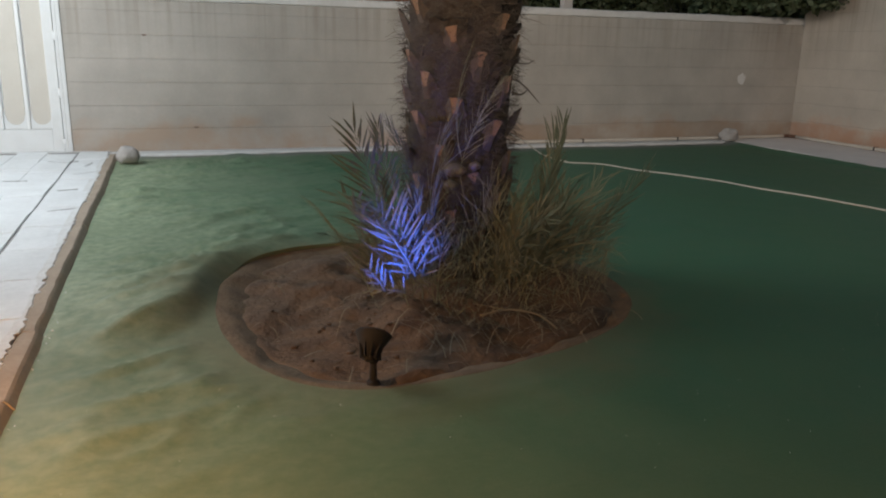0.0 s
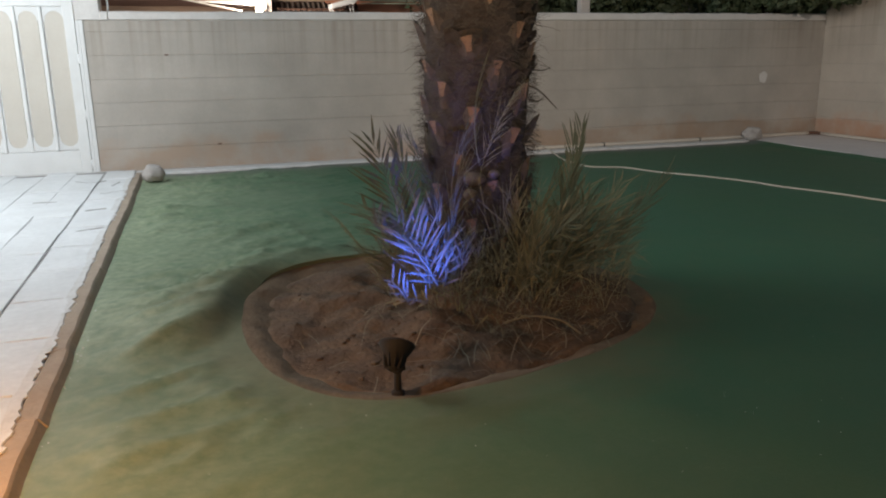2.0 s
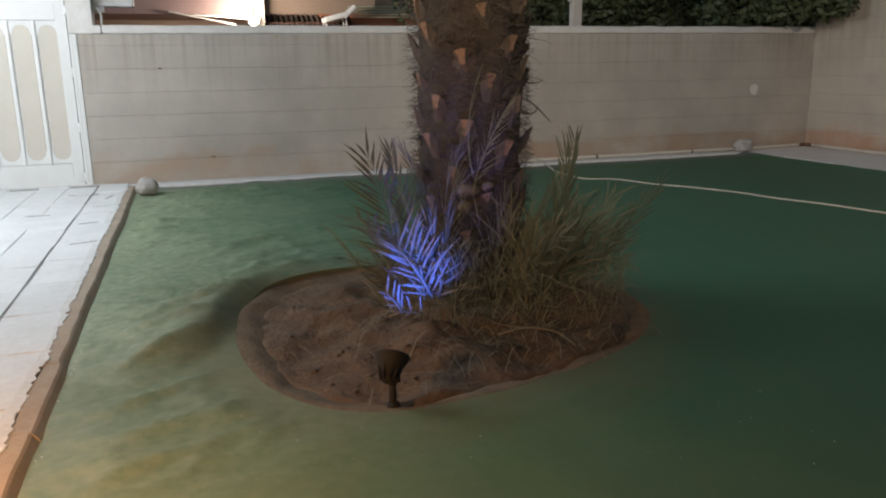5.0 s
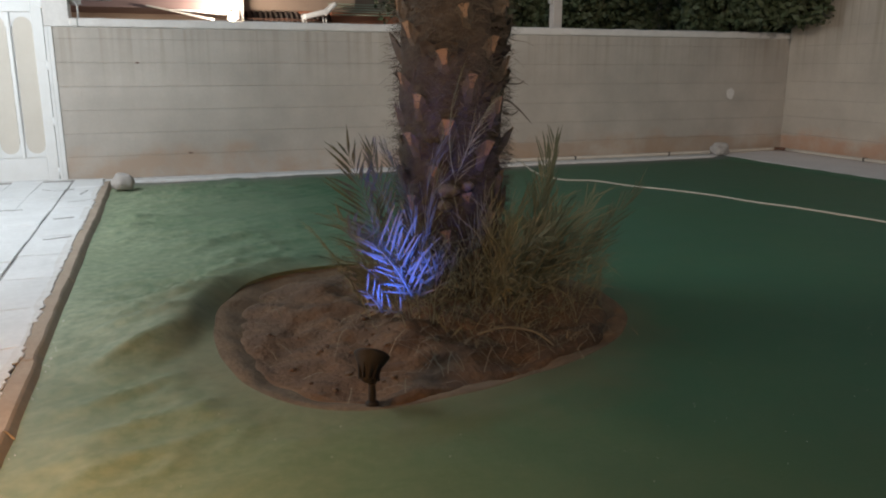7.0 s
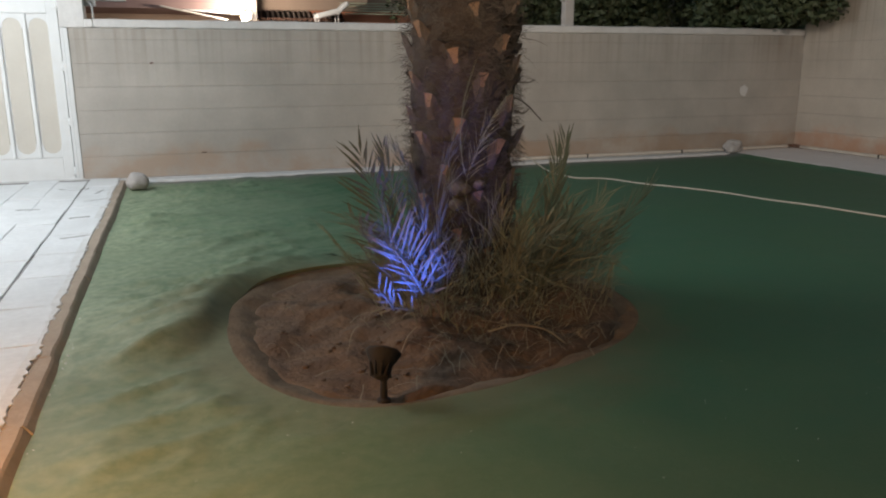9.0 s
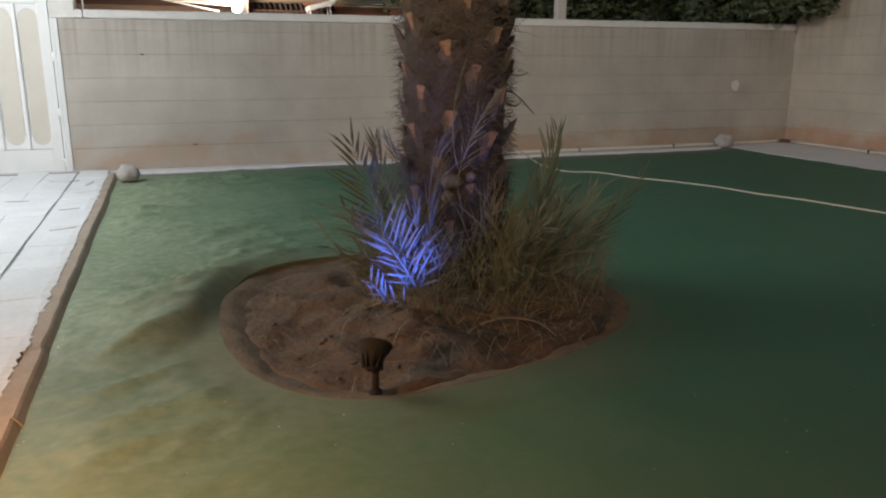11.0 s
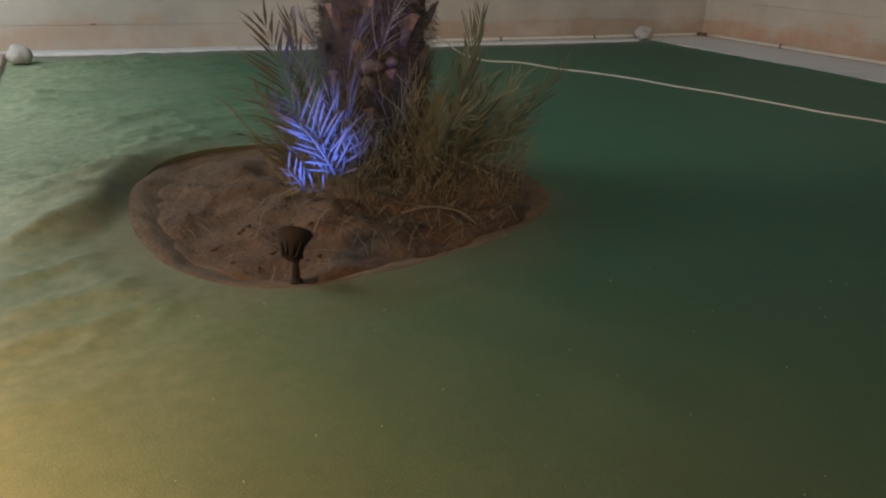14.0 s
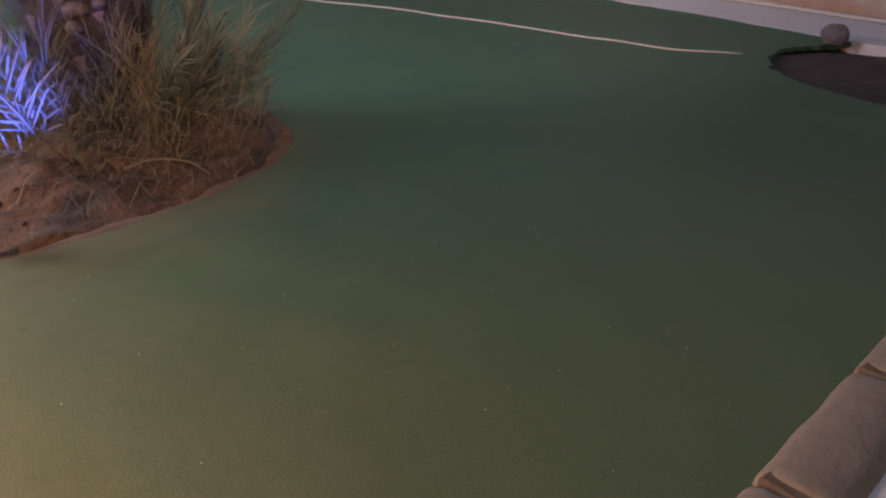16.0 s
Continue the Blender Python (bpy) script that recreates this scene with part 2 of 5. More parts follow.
def turf_material():
    """Artificial pile: teal green, lamp sheen coloured in beside the kerb and warm glow on the near side, grey with
    dirt below the wall, brown with earth round the bed.
    """
    m, k = material("artificial_turf", (0.036, 0.128, 0.074), rough=0.58, second=(0.046, 0.130, 0.062), scale=1.3, amount=0.7, bump=0.22, bump_scale=260, fine=0.30, spec=0.35)
    n, l = k["n"], k["l"]
    pale = k["math"]("MULTIPLY", k["ramp"](k["tex"](260, 2), 0.50, 0.70), 0.36)
    col = k["mixc"](pale, k["col"], (0.105, 0.22, 0.13))
    # tips of the pile catch as pale flecks
    flecks = k["math"]("MULTIPLY", k["ramp"](k["tex"](110, 3), 0.54, 0.72), 0.20)
    col = k["mixc"](flecks, col, (0.16, 0.28, 0.18))
    dust = k["math"]("MULTIPLY", k["ramp"](k["tex"](9.0, 8), 0.42, 0.85), 0.16)
    col = k["mixc"](dust, col, (0.16, 0.155, 0.095))
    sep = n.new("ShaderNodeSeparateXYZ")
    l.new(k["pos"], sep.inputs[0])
    # kerb side paler: gate-lamp sheen put into the turf colour, broken by noise
    lit_side = k["math"]("SUBTRACT", 1.0, k["ramp"](k["math"]("ADD", sep.outputs["X"], k["math"]("MULTIPLY", k["tex"](1.2, 3), 1.2)), 0.9, 2.8))
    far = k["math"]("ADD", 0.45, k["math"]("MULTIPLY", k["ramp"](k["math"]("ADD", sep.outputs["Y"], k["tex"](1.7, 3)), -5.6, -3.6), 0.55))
    lit_tint = k["math"]("MULTIPLY", k["math"]("MULTIPLY", lit_side, k["ramp"](k["tex"](21.0, 6), 0.08, 0.72)), k["math"]("MULTIPLY", far, 0.92))
    col = k["mixc"](lit_tint, col, (0.37, 0.41, 0.275))
    # olive-brown tint towards the near side, painting in warm lamplight and glare
    near = k["math"]("SUBTRACT", 1.0, k["ramp"](k["math"]("ADD", k["math"]("ADD", sep.outputs["Y"], k["math"]("MULTIPLY", sep.outputs["X"], 0.30)), k["math"]("MULTIPLY", k["tex"](1.1, 4), 0.9)), -5.6, -3.9))
    col = k["mixc"](k["math"]("MULTIPLY", near, 0.48), col, (0.130, 0.142, 0.054))
    # earth scuffed over the edge of the bed
    away = n.new("ShaderNodeVectorMath")
    away.operation = "DISTANCE"
    l.new(k["pos"], away.inputs[0])
    away.inputs[1].default_value = (1.70, -4.52, 0.0)
    earth = k["math"]("SUBTRACT", 1.0, k["ramp"](k["math"]("ADD", away.outputs["Value"], k["math"]("MULTIPLY", k["tex"](6.0, 5), 0.5)), 1.06, 1.36))
    col = k["mixc"](k["math"]("MULTIPLY", earth, 0.55), col, (0.150, 0.132, 0.078))
    # grey dirt washed down along the ledge
    grime = k["ramp"](k["math"]("ADD", sep.outputs["Y"], k["math"]("MULTIPLY", k["tex"](3.0, 4), 0.22)), -0.36, -0.16)
    col = k["mixc"](k["math"]("MULTIPLY", grime, 0.75), col, (0.17, 0.16, 0.165))
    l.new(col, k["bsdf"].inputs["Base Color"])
    return m


M_TURF = turf_material()


# ---------- mesh helpers ----------
def obj(name, bm, mats, parent=None, label="", smooth=False):
    me = bpy.data.meshes.new(name)
    bm.to_mesh(me)
    bm.free()
    for m in mats if isinstance(mats, (list, tuple)) else (mats,):
        me.materials.append(m)
    if smooth:
        for p in me.polygons:
            p.use_smooth = True
    ob = new(name, me)
    if parent:
        ob.parent = parent
    if label:
        ob["label"] = label
    return ob


def part(name, bm, mats, parent, label="", smooth=False):
    return obj(name, bm, mats, parent, label, smooth)


def empty(name, m, label, category, group="", kind=""):
    ob = new(name)
    ob.empty_display_size = 0.1
    ob.matrix_world = m
    return tagged(ob, label, category, group, kind)


def share(name, mesh, parent, m):
    ob = new(name, mesh)
    ob.parent = parent
    ob.matrix_basis = m
    return ob


def box(bm, lo, hi, bevel=0.0, mat=0, segs=1):
    ret = bmesh.ops.create_cube(bm, size=1.0)
    vs = ret["verts"]
    for v in vs:
        v.co = Vector([lo[i] + (v.co[i] + 0.5) * (hi[i] - lo[i]) for i in range(3)])
    fs = {f for v in vs for f in v.link_faces}
    if bevel:
        es = {e for f in fs for e in f.edges}
        r = bmesh.ops.bevel(bm, geom=list(es), offset=bevel, segments=segs, affect="EDGES", profile=0.5)
        fs = set(r["faces"]) | {f for f in fs if f.is_valid}
    for f in fs:
        if f.is_valid:
            f.material_index = mat
    return bm


def prism(bm, profile, places, wob=0.0, seed=0.0):
    """Sweep a closed (y, z) profile along x."""
    rows = []
    for s in places:
        rows.append([bm.verts.new((s, u + wob * noise.noise(Vector((s * 7, u * 9, z * 9 + seed))), z + wob * noise.noise(Vector((s * 7, u * 9 + 5, z * 9 + seed))))) for u, z in profile])
    n = len(profile)
    for p, q in zip(rows, rows[1:]):
        for i in range(n):
            bm.faces.new((p[i], p[(i + 1) % n], q[(i + 1) % n], q[i]))
    bm.faces.new(rows[0])
    bm.faces.new(rows[-1])
    bmesh.ops.recalc_face_normals(bm, faces=bm.faces)
    return bm


def boxes(*rows, bevel=0.0):
    bm = bmesh.new()
    for lo, hi in rows:
        box(bm, lo, hi, bevel)
    return bm


def tube(bm, pts, radii, sides=8, mat=0, cap=True):
    """A round bar along points, radius by point."""
    pts = [Vector(p) for p in pts]
    if isinstance(radii, (int, float)):
        radii = [radii] * len(pts)
    rings = []
    up = Vector((0, 0, 1))
    for i, p in enumerate(pts):
        d = (pts[min(i + 1, len(pts) - 1)] - pts[max(i - 1, 0)]).normalized()
        a = d.cross(up if abs(d.z) < 0.95 else Vector((1, 0, 0))).normalized()
        b = a.cross(d)
        rings.append([bm.verts.new(p + radii[i] * (math.cos(2 * math.pi * j / sides) * a + math.sin(2 * math.pi * j / sides) * b)) for j in range(sides)])
    for r0, r1 in zip(rings, rings[1:]):
        for j in range(sides):
            f = bm.faces.new((r0[j], r0[(j + 1) % sides], r1[(j + 1) % sides], r1[j]))
            f.material_index, f.smooth = mat, True
    if cap:
        for r in (rings[0][::-1], rings[-1]):
            bm.faces.new(r).material_index = mat
    return bm


def lathe(bm, profile, sides=20, mat=0):
    """A turned body about z, from rows of radius and height."""
    rings = [[bm.verts.new((r * math.cos(2 * math.pi * j / sides), r * math.sin(2 * math.pi * j / sides), z)) for j in range(sides)] for r, z in profile]
    for r0, r1 in zip(rings, rings[1:]):
        for j in range(sides):
            f = bm.faces.new((r0[j], r0[(j + 1) % sides], r1[(j + 1) % sides], r1[j]))
            f.material_index, f.smooth = mat, True
    bm.faces.new(rings[0][::-1]).material_index = mat
    bm.faces.new(rings[-1]).material_index = mat
    return bm


def smooth_line(pts, steps=6):
    """Points along a Catmull-Rom curve through pts."""
    p = [Vector(q) for q in pts]
    p = [2 * p[0] - p[1]] + p + [2 * p[-1] - p[-2]]
    out = []
    for a, b, c, d in zip(p, p[1:], p[2:], p[3:]):
        for i in range(steps):
            t = i / steps
            out.append(0.5 * (2 * b + (c - a) * t + (2 * a - 5 * b + 4 * c - d) * t * t + (3 * b - 3 * c + d - a) * t ** 3))
    return out + [p[-2]]


def stone(name, size, seed, mat, place, label, turn=0.0, rough=0.16, sub=4):
    bm = bmesh.new()
    bmesh.ops.create_icosphere(bm, subdivisions=sub, radius=1.0)
    for v in bm.verts:
        c = v.co.copy()
        d = 1 + rough * noise.noise(c * 1.3 + Vector((seed, 0, 0))) + 0.05 * noise.noise(c * 5 + Vector((0, seed, 0)))
        v.co = Vector((c.x * size[0], c.y * size[1], max(c.z, -0.72) * size[2])) * d
    low = min(v.co.z for v in bm.verts)
    for v in bm.verts:
        v.co.z -= low
    ob = obj(name, bm, mat, smooth=True)
    ob.matrix_world = pose(*place, 0, 0, turn)
    return tagged(ob, label, "rock")


# ---------- large structure ----------
KERB_X, STRIP_X, WALL_X, NEAR_Y, LAWN_Y = 0.400, 6.79, 7.82, -6.985, -0.21
BED = Vector((1.83, -4.47))
BED_R = ((0, 0.82), (21, 0.82), (50, 0.80), (80, 0.80), (112, 0.86), (133, 0.93), (158, 0.87), (184, 0.86), (203, 0.91), (219, 0.99), (233, 1.02), (240, 1.0), (251, 0.90), (267, 0.80), (289, 0.76), (312, 0.78), (327, 0.80), (360, 0.82))
BED2, BED2_R = Vector((6.25, -5.87)), 0.95


def bed_radius(angle):
    a = math.degrees(angle) % 360
    r = sum(float(np.interp((a + d) % 360, [p[0] for p in BED_R], [p[1] for p in BED_R])) for d in (-9, -4, 0, 4, 9)) / 5
    return r + 0.012 * noise.noise(Vector((math.cos(angle) * 4, math.sin(angle) * 4, 3)))


FOLD = [Vector(p) for p in ((0.52, -4.80), (0.76, -4.55), (0.90, -4.32), (1.04, -4.08), (1.16, -3.86), (1.32, -3.72), (1.56, -3.62))]


def turf_height(x, y):
    """Wrinkled loose turf."""
    p = Vector((x, y, 0))
    h = 0.010 * noise.noise(p * 1.1) + 0.005 * noise.noise(p * 4.0)
    # long wrinkles, strongest in the loose half beside the kerb
    loose = max(0.0, min(1.0, (2.6 - x) / 1.6)) * max(0.0, min(1.0, (y + 5.9) / 1.2))
    loose *= max(0.0, min(1.0, (x - KERB_X) / 0.22))
    q = Vector((x, y)) - BED
    loose *= max(0.0, min(1.0, (q.length - bed_radius(math.atan2(q.y, q.x)) - 0.02) / 0.16))
    if loose > 0:
        bend = 0.25 * noise.noise(Vector((x * 0.9, y * 0.9, 12)))
        u, v = y * 0.95 - x * 0.30 + bend, x * 0.95 + y * 0.30
        where = max(0.0, 0.5 + noise.noise(Vector((x * 1.1, y * 1.4, 21))))
        crest = (1 - abs(noise.noise(Vector((u * 3.0, v * 0.9, 7.0))))) ** 7
        small = (1 - abs(noise.noise(Vector((u * 8.5, v * 2.8, 17.0))))) ** 9
        h += loose * where * (0.042 * crest + 0.036 * small)
        h += loose * 0.010 * noise.noise(Vector((u * 2.2, v * 0.8, 31.0)))
    # the big fold running out from behind the bed towards the kerb, steep on the bed's side
    if 0.40 < x < 1.75 and -5.1 < y < -3.2:
        best, s = None, 0.0
        for k in range(len(FOLD) - 1):
            p0, p1 = FOLD[k], FOLD[k + 1]
            way = p1 - p0
            t = max(0.0, min(1.0, (Vector((x, y)) - p0).dot(way) / way.length_squared))
            gap = Vector((x, y)) - (p0 + way * t)
            side = 1.0 if way.x * gap.y - way.y * gap.x > 0 else -1.0
            if best is None or gap.length < abs(best):
                best, s = side * gap.length, (k + t) / (len(FOLD) - 1)
        d = best + 0.015 * noise.noise(Vector((x * 7, y * 7, 2)))
        fade = max(0.0, min(1.0, 0.25 + s / 0.30, s / 0.08, (1.0 - s) / 0.35))
        q = Vector((x, y)) - BED
        e = q.length - bed_radius(math.atan2(q.y, q.x))
        fall = max(0.0, 1 + d / 0.17)
        shape = 1 / (1 + (d / 0.16) ** 2) if d > 0 else fall * fall * (3 - 2 * fall)
        fold = fade * 0.066 * shape * max(0.0, min(1.0, e / 0.09))
        # a second, smaller crease in front of it
        c2 = (Vector((x, y)) - Vector((0.70, -4.60))).dot(Vector((-0.67, 0.74)))
        u2 = (Vector((x, y)) - Vector((0.70, -4.60))).dot(Vector((0.74, 0.67)))
        fold += 0.026 * math.exp(-(c2 / 0.022) ** 2 - (u2 / 0.14) ** 2)
    else:
        fold = 0.0
    # pulled-up edge round the bed
    q = Vector((x, y)) - BED
    r = bed_radius(math.atan2(q.y, q.x))
    e = q.length - r
    if e < 0.4:
        back = max(0.0, q.y / max(q.length, 1e-6))
        h += (0.006 + 0.006 * back) * math.exp(-max(0, e) / 0.13)
        if e < 0.15:
            lift = 0.004 + 0.018 * max(0.0, 1 - ((math.atan2(q.y, q.x) - 2.12) / 0.5) ** 2)
            h = lift + (max(h, 0.0) - lift) * max(0.0, e / 0.15)
    h += fold
    if x > STRIP_X - 0.12:
        h += 0.026 * (1 - (STRIP_X - x) / 0.12)
    if x < KERB_X + 0.12:
        h += 0.003 * (1 - (x - KERB_X) / 0.12)
    return h


def near_edge(x):
    """The near kerb runs a little askew."""
    return -7.045 + 0.105 * (float(x) - 2.16)


def lawn_mesh():
    step = 0.024
    nx, ny = int((STRIP_X - KERB_X) / step) + 1, int((LAWN_Y - NEAR_Y) / step) + 1
    xs, ys = np.linspace(KERB_X, STRIP_X, nx), np.linspace(0, 1, ny)
    verts, inside = [], []
    for y in ys:
        for x in xs:
            px, py, gone = float(x), near_edge(x) + float(y) * (LAWN_Y - near_edge(x)), False
            for centre, rad in ((BED, None), (BED2, BED2_R)):
                q = Vector((px, py)) - centre
                if q.length < 1.3:
                    a = math.atan2(q.y, q.x)
                    r = bed_radius(a) if rad is None else rad * (1 + 0.03 * noise.noise(Vector((math.cos(a) * 2, math.sin(a) * 2, 9))) + 0.035 * noise.noise(Vector((math.cos(a) * 9, math.sin(a) * 9, 9))))
                    if q.length < r + 0.5 * step:
                        gone = q.length < r - 0.9 * step
                        px, py = centre.x + r * math.cos(a), centre.y + r * math.sin(a)
            verts.append((px, py, turf_height(px, py)))
            inside.append(gone)
    faces = []
    for j in range(ny - 1):
        for i in range(nx - 1):
            f = (j * nx + i, j * nx + i + 1, (j + 1) * nx + i + 1, (j + 1) * nx + i)
            if not any(inside[k] for k in f):
                faces.append(f)
    me = bpy.data.meshes.new("lawn")
    me.from_pydata(verts, [], faces)
    me.validate()
    bm = bmesh.new()
    bm.from_mesh(me)
    bmesh.ops.remove_doubles(bm, verts=bm.verts, dist=0.002)
    bmesh.ops.delete(bm, geom=[v for v in bm.verts if not v.link_faces], context="VERTS")
    bmesh.ops.dissolve_degenerate(bm, dist=0.004, edges=bm.edges)
    bm.normal_update()
    bmesh.ops.delete(bm, geom=[f for f in bm.faces if f.normal.z < 0.2 or f.calc_area() < 4e-6], context="FACES")
    bmesh.ops.holes_fill(bm, edges=[e for e in bm.edges if e.is_boundary], sides=8)
    # the turf's backing: the open edges turn down
    rim = [e for e in bm.edges if e.is_boundary]
    for e in rim:
        e.smooth = False
    ext = bmesh.ops.extrude_edge_only(bm, edges=rim)["geom"]
    for v in ext:
        if isinstance(v, bmesh.types.BMVert):
            v.co.z -= 0.03
    for f in bm.faces:
        f.smooth = True
    return bm


ground_bm = bmesh.new()
box(ground_bm, (-150, -150, -0.6), (150, 150, -0.14))
tagged(obj("ground", ground_bm, plain("dusty_ground", (0.24, 0.19, 0.15), rough=0.95, scale=0.6)), "dusty bare ground under and round the yard", "ground", kind="structure")
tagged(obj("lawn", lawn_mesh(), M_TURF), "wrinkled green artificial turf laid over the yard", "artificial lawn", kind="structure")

# back wall: mortar core, cap; its blocks follow at the end of the file
wall_back = tagged(obj("wall_back", boxes(((0.0, 0.0045, -0.14), (WALL_X + 0.2, 0.19, 1.312))), M_MORTAR), "painted block boundary wall with drip stains", "wall", kind="structure")
cap_bm = bmesh.new()
prism(cap_bm, ((-0.007, 1.325), (0.002, 1.3155), (0.225, 1.3155), (0.225, 1.380), (0.216, 1.388), (0.004, 1.388), (-0.007, 1.377)), [0.235 + k * (WALL_X - 0.235) / 90 for k in range(91)], 0.005)
part("cap", cap_bm, M_CAP, wall_back, "white painted cement coping")
wall_right = tagged(obj("wall_right", boxes(((WALL_X + 0.0045, -9.6, -0.14), (WALL_X + 0.2, 0.011, 2.44))), M_MORTAR), "tall painted block wall beside a concrete strip", "wall", kind="structure")

# ledge between wall and turf, concrete strip along the other wall
ledge = bmesh.new()
box(ledge, (0.20, LAWN_Y, -0.14), (STRIP_X + 0.002, 0.011, 0.020), 0.008)
tagged(obj("pavement_ledge", ledge, M_FLAKE), "narrow whitewashed cement ledge below the wall", "ledge", kind="structure")
strip = bmesh.new()
for i in range(7):
    y1 = 0.011 - i * 1.35
    box(strip, (STRIP_X + 0.003, y1 - 1.347, -0.14), (WALL_X + 0.011, y1, 0.026), 0.004)
for v in strip.verts:
    if v.co.x < STRIP_X + 0.02:
        v.co.x += 0.03 * noise.noise(Vector((0, v.co.y * 2.1, 5)))
tagged(obj("pavement_strip", strip, M_STRIP), "pale concrete walkway strip beside the wall", "walkway", kind="structure")

# paving beds
paving_left = tagged(obj("paving_left", boxes(((-3.2, -6.98, -0.14), (0.316, -0.012, 0.0255))), M_PAVE_BED), "whitewashed concrete pavers leading to the gate", "paving", kind="structure")
part("threshold", boxes(((-3.2, -0.036, -0.10), (-0.002, 0.20, 0.033)), ((-0.0015, -0.036, -0.10), (0.197, -0.0115, 0.033)), bevel=0.002), M_FLAKE, paving_left, "whitewashed cement threshold")
paving_near = tagged(obj("paving_near", boxes(((-3.2, -9.6, -0.14), (WALL_X + 0.011, -7.30, 0.012))), M_PAVE_BED), "pale concrete pavers along the house", "paving", kind="structure")

for line in (((-0.10, -0.60), (0.03, -0.70), (0.13, -0.63)), ((0.15, -1.29), (0.24, -1.26), (0.325, -1.20)), ((0.20, -0.93), (0.245, -0.75)), ((0.13, -1.96), (0.25, -1.93)), ((0.16, -2.62), (0.31, -2.56)), ((-0.25, -1.52), (-0.10, -1.54))):
    bm = bmesh.new()
    pts = smooth_line([(x, y, 0.0348) for x, y in line], 5)
    pts = [p + Vector((0.006 * noise.noise(p * 40), 0.012 * noise.noise(p * 30), 0)) for p in pts]
    ring = []
    for i, p in enumerate(pts):
        w = 0.0030 * (0.4 + abs(noise.noise(p * 25))) * math.sin(math.pi * (0.12 + 0.76 * i / (len(pts) - 1)))
        ring.append([bm.verts.new((p.x, p.y + q, z)) for q, z in ((-w, 0.031), (-w * 0.7, 0.0362), (w * 0.7, 0.0362), (w, 0.031))])
    for p, q in zip(ring, ring[1:]):
        for j in range(3):
            bm.faces.new((p[j], p[j + 1], q[j + 1], q[j]))
    bmesh.ops.recalc_face_normals(bm, faces=bm.faces)
    part("crack", bm, M_PAVE_BED, paving_left, "dirt-filled crack")

# cement fill between the near kerb and the paving
fill_bm = bmesh.new()
edge = [(-3.2, -6.985), (0.312, -6.985), (0.312, -7.12)] + [(0.45 + 0.4 * k, near_edge(0.45 + 0.4 * k) - 0.150) for k in range(16)] + [(WALL_X + 0.010, near_edge(WALL_X) - 0.150), (WALL_X + 0.010, -7.301), (-3.2, -7.301)]
top = [fill_bm.verts.new((x, y, 0.016)) for x, y in edge]
low = [fill_bm.verts.new((x, y, -0.13)) for x, y in edge]
fill_bm.faces.new(top)
for k in range(len(edge)):
    fill_bm.faces.new((top[k], low[k], low[(k + 1) % len(edge)], top[(k + 1) % len(edge)]))
bmesh.ops.triangulate(fill_bm, faces=[f for f in fill_bm.faces if len(f.verts) > 4])
bmesh.ops.recalc_face_normals(fill_bm, faces=fill_bm.faces)
tagged(obj("pavement_fill", fill_bm, M_FLAKE), "whitewashed cement fill behind the near kerb", "cement", kind="structure")

# the house behind and the side wall close the yard
tagged(obj("wall_house", boxes(((-3.4, -9.8, -0.14), (WALL_X + 0.2, -9.605, 3.4))), M_HOUSE), "rendered house wall", "wall", kind="structure")
tagged(obj("wall_left", boxes(((-3.4, -9.6, -0.14), (-3.205, 0.2, 2.7))), M_WALL_R), "plain painted side wall", "wall", kind="structure")


# ---------- added lamp fixtures out of view, behind the camera and beside the gate ---
def added_wall_lamp(place, face, glowing, label):
    thing = empty("added_wall_lamp", pose(*place, 0, 0, face), label, "lamp")
    part("back_plate", boxes(((-0.06, 0.0, -0.09), (0.06, 0.02, 0.09)), bevel=0.004), M_BLACK, thing)
    part("arm", tube(bmesh.new(), [(0, -0.01, 0.05), (0, -0.06, 0.08), (0, -0.12, 0.06)], 0.009), M_BLACK, thing)
    globe = bmesh.new()
    lathe(globe, [(0.012, 0.05), (0.04, 0.03), (0.05, 0.0), (0.04, -0.03), (0.012, -0.05)], 16)
    bmesh.ops.translate(globe, verts=globe.verts, vec=(0, -0.12, 0.0))
    part("globe", globe, glowing, thing, "lit glass globe").visible_shadow = False
    return thing


def added_post_lamp(place, glowing, label):
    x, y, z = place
    thing = empty("added_post_lamp", pose(x, y, 0.03), label, "lamp")
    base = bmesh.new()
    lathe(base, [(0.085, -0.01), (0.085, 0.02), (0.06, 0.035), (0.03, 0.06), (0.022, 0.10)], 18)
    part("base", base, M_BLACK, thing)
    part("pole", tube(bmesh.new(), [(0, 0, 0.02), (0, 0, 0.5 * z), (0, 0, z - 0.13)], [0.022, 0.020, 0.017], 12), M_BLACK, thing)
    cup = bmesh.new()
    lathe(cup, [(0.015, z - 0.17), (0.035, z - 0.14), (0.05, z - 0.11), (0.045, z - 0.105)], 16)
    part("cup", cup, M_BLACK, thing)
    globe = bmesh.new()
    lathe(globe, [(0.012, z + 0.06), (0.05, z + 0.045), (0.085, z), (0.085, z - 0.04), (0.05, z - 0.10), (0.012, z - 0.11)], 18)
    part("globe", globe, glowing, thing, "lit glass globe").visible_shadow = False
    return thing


# the gate's white lamp is out of view; its post is an addition
added_post_lamp(GATE_LAMP, M_BULB_COOL, "added white globe on a dark post near the gate, out of view")
# post and globe made up to carry the warm fill
added_post_lamp(WARM_FILL, M_BULB, "added warm globe on a low dark post beside the kerb, out of view")
# fixture invented for the spot on the house side
added_wall_lamp((HOUSE_FILL[0], -9.605, HOUSE_FILL[2]), 180, M_BULB, "added floodlight on the house wall, out of view")


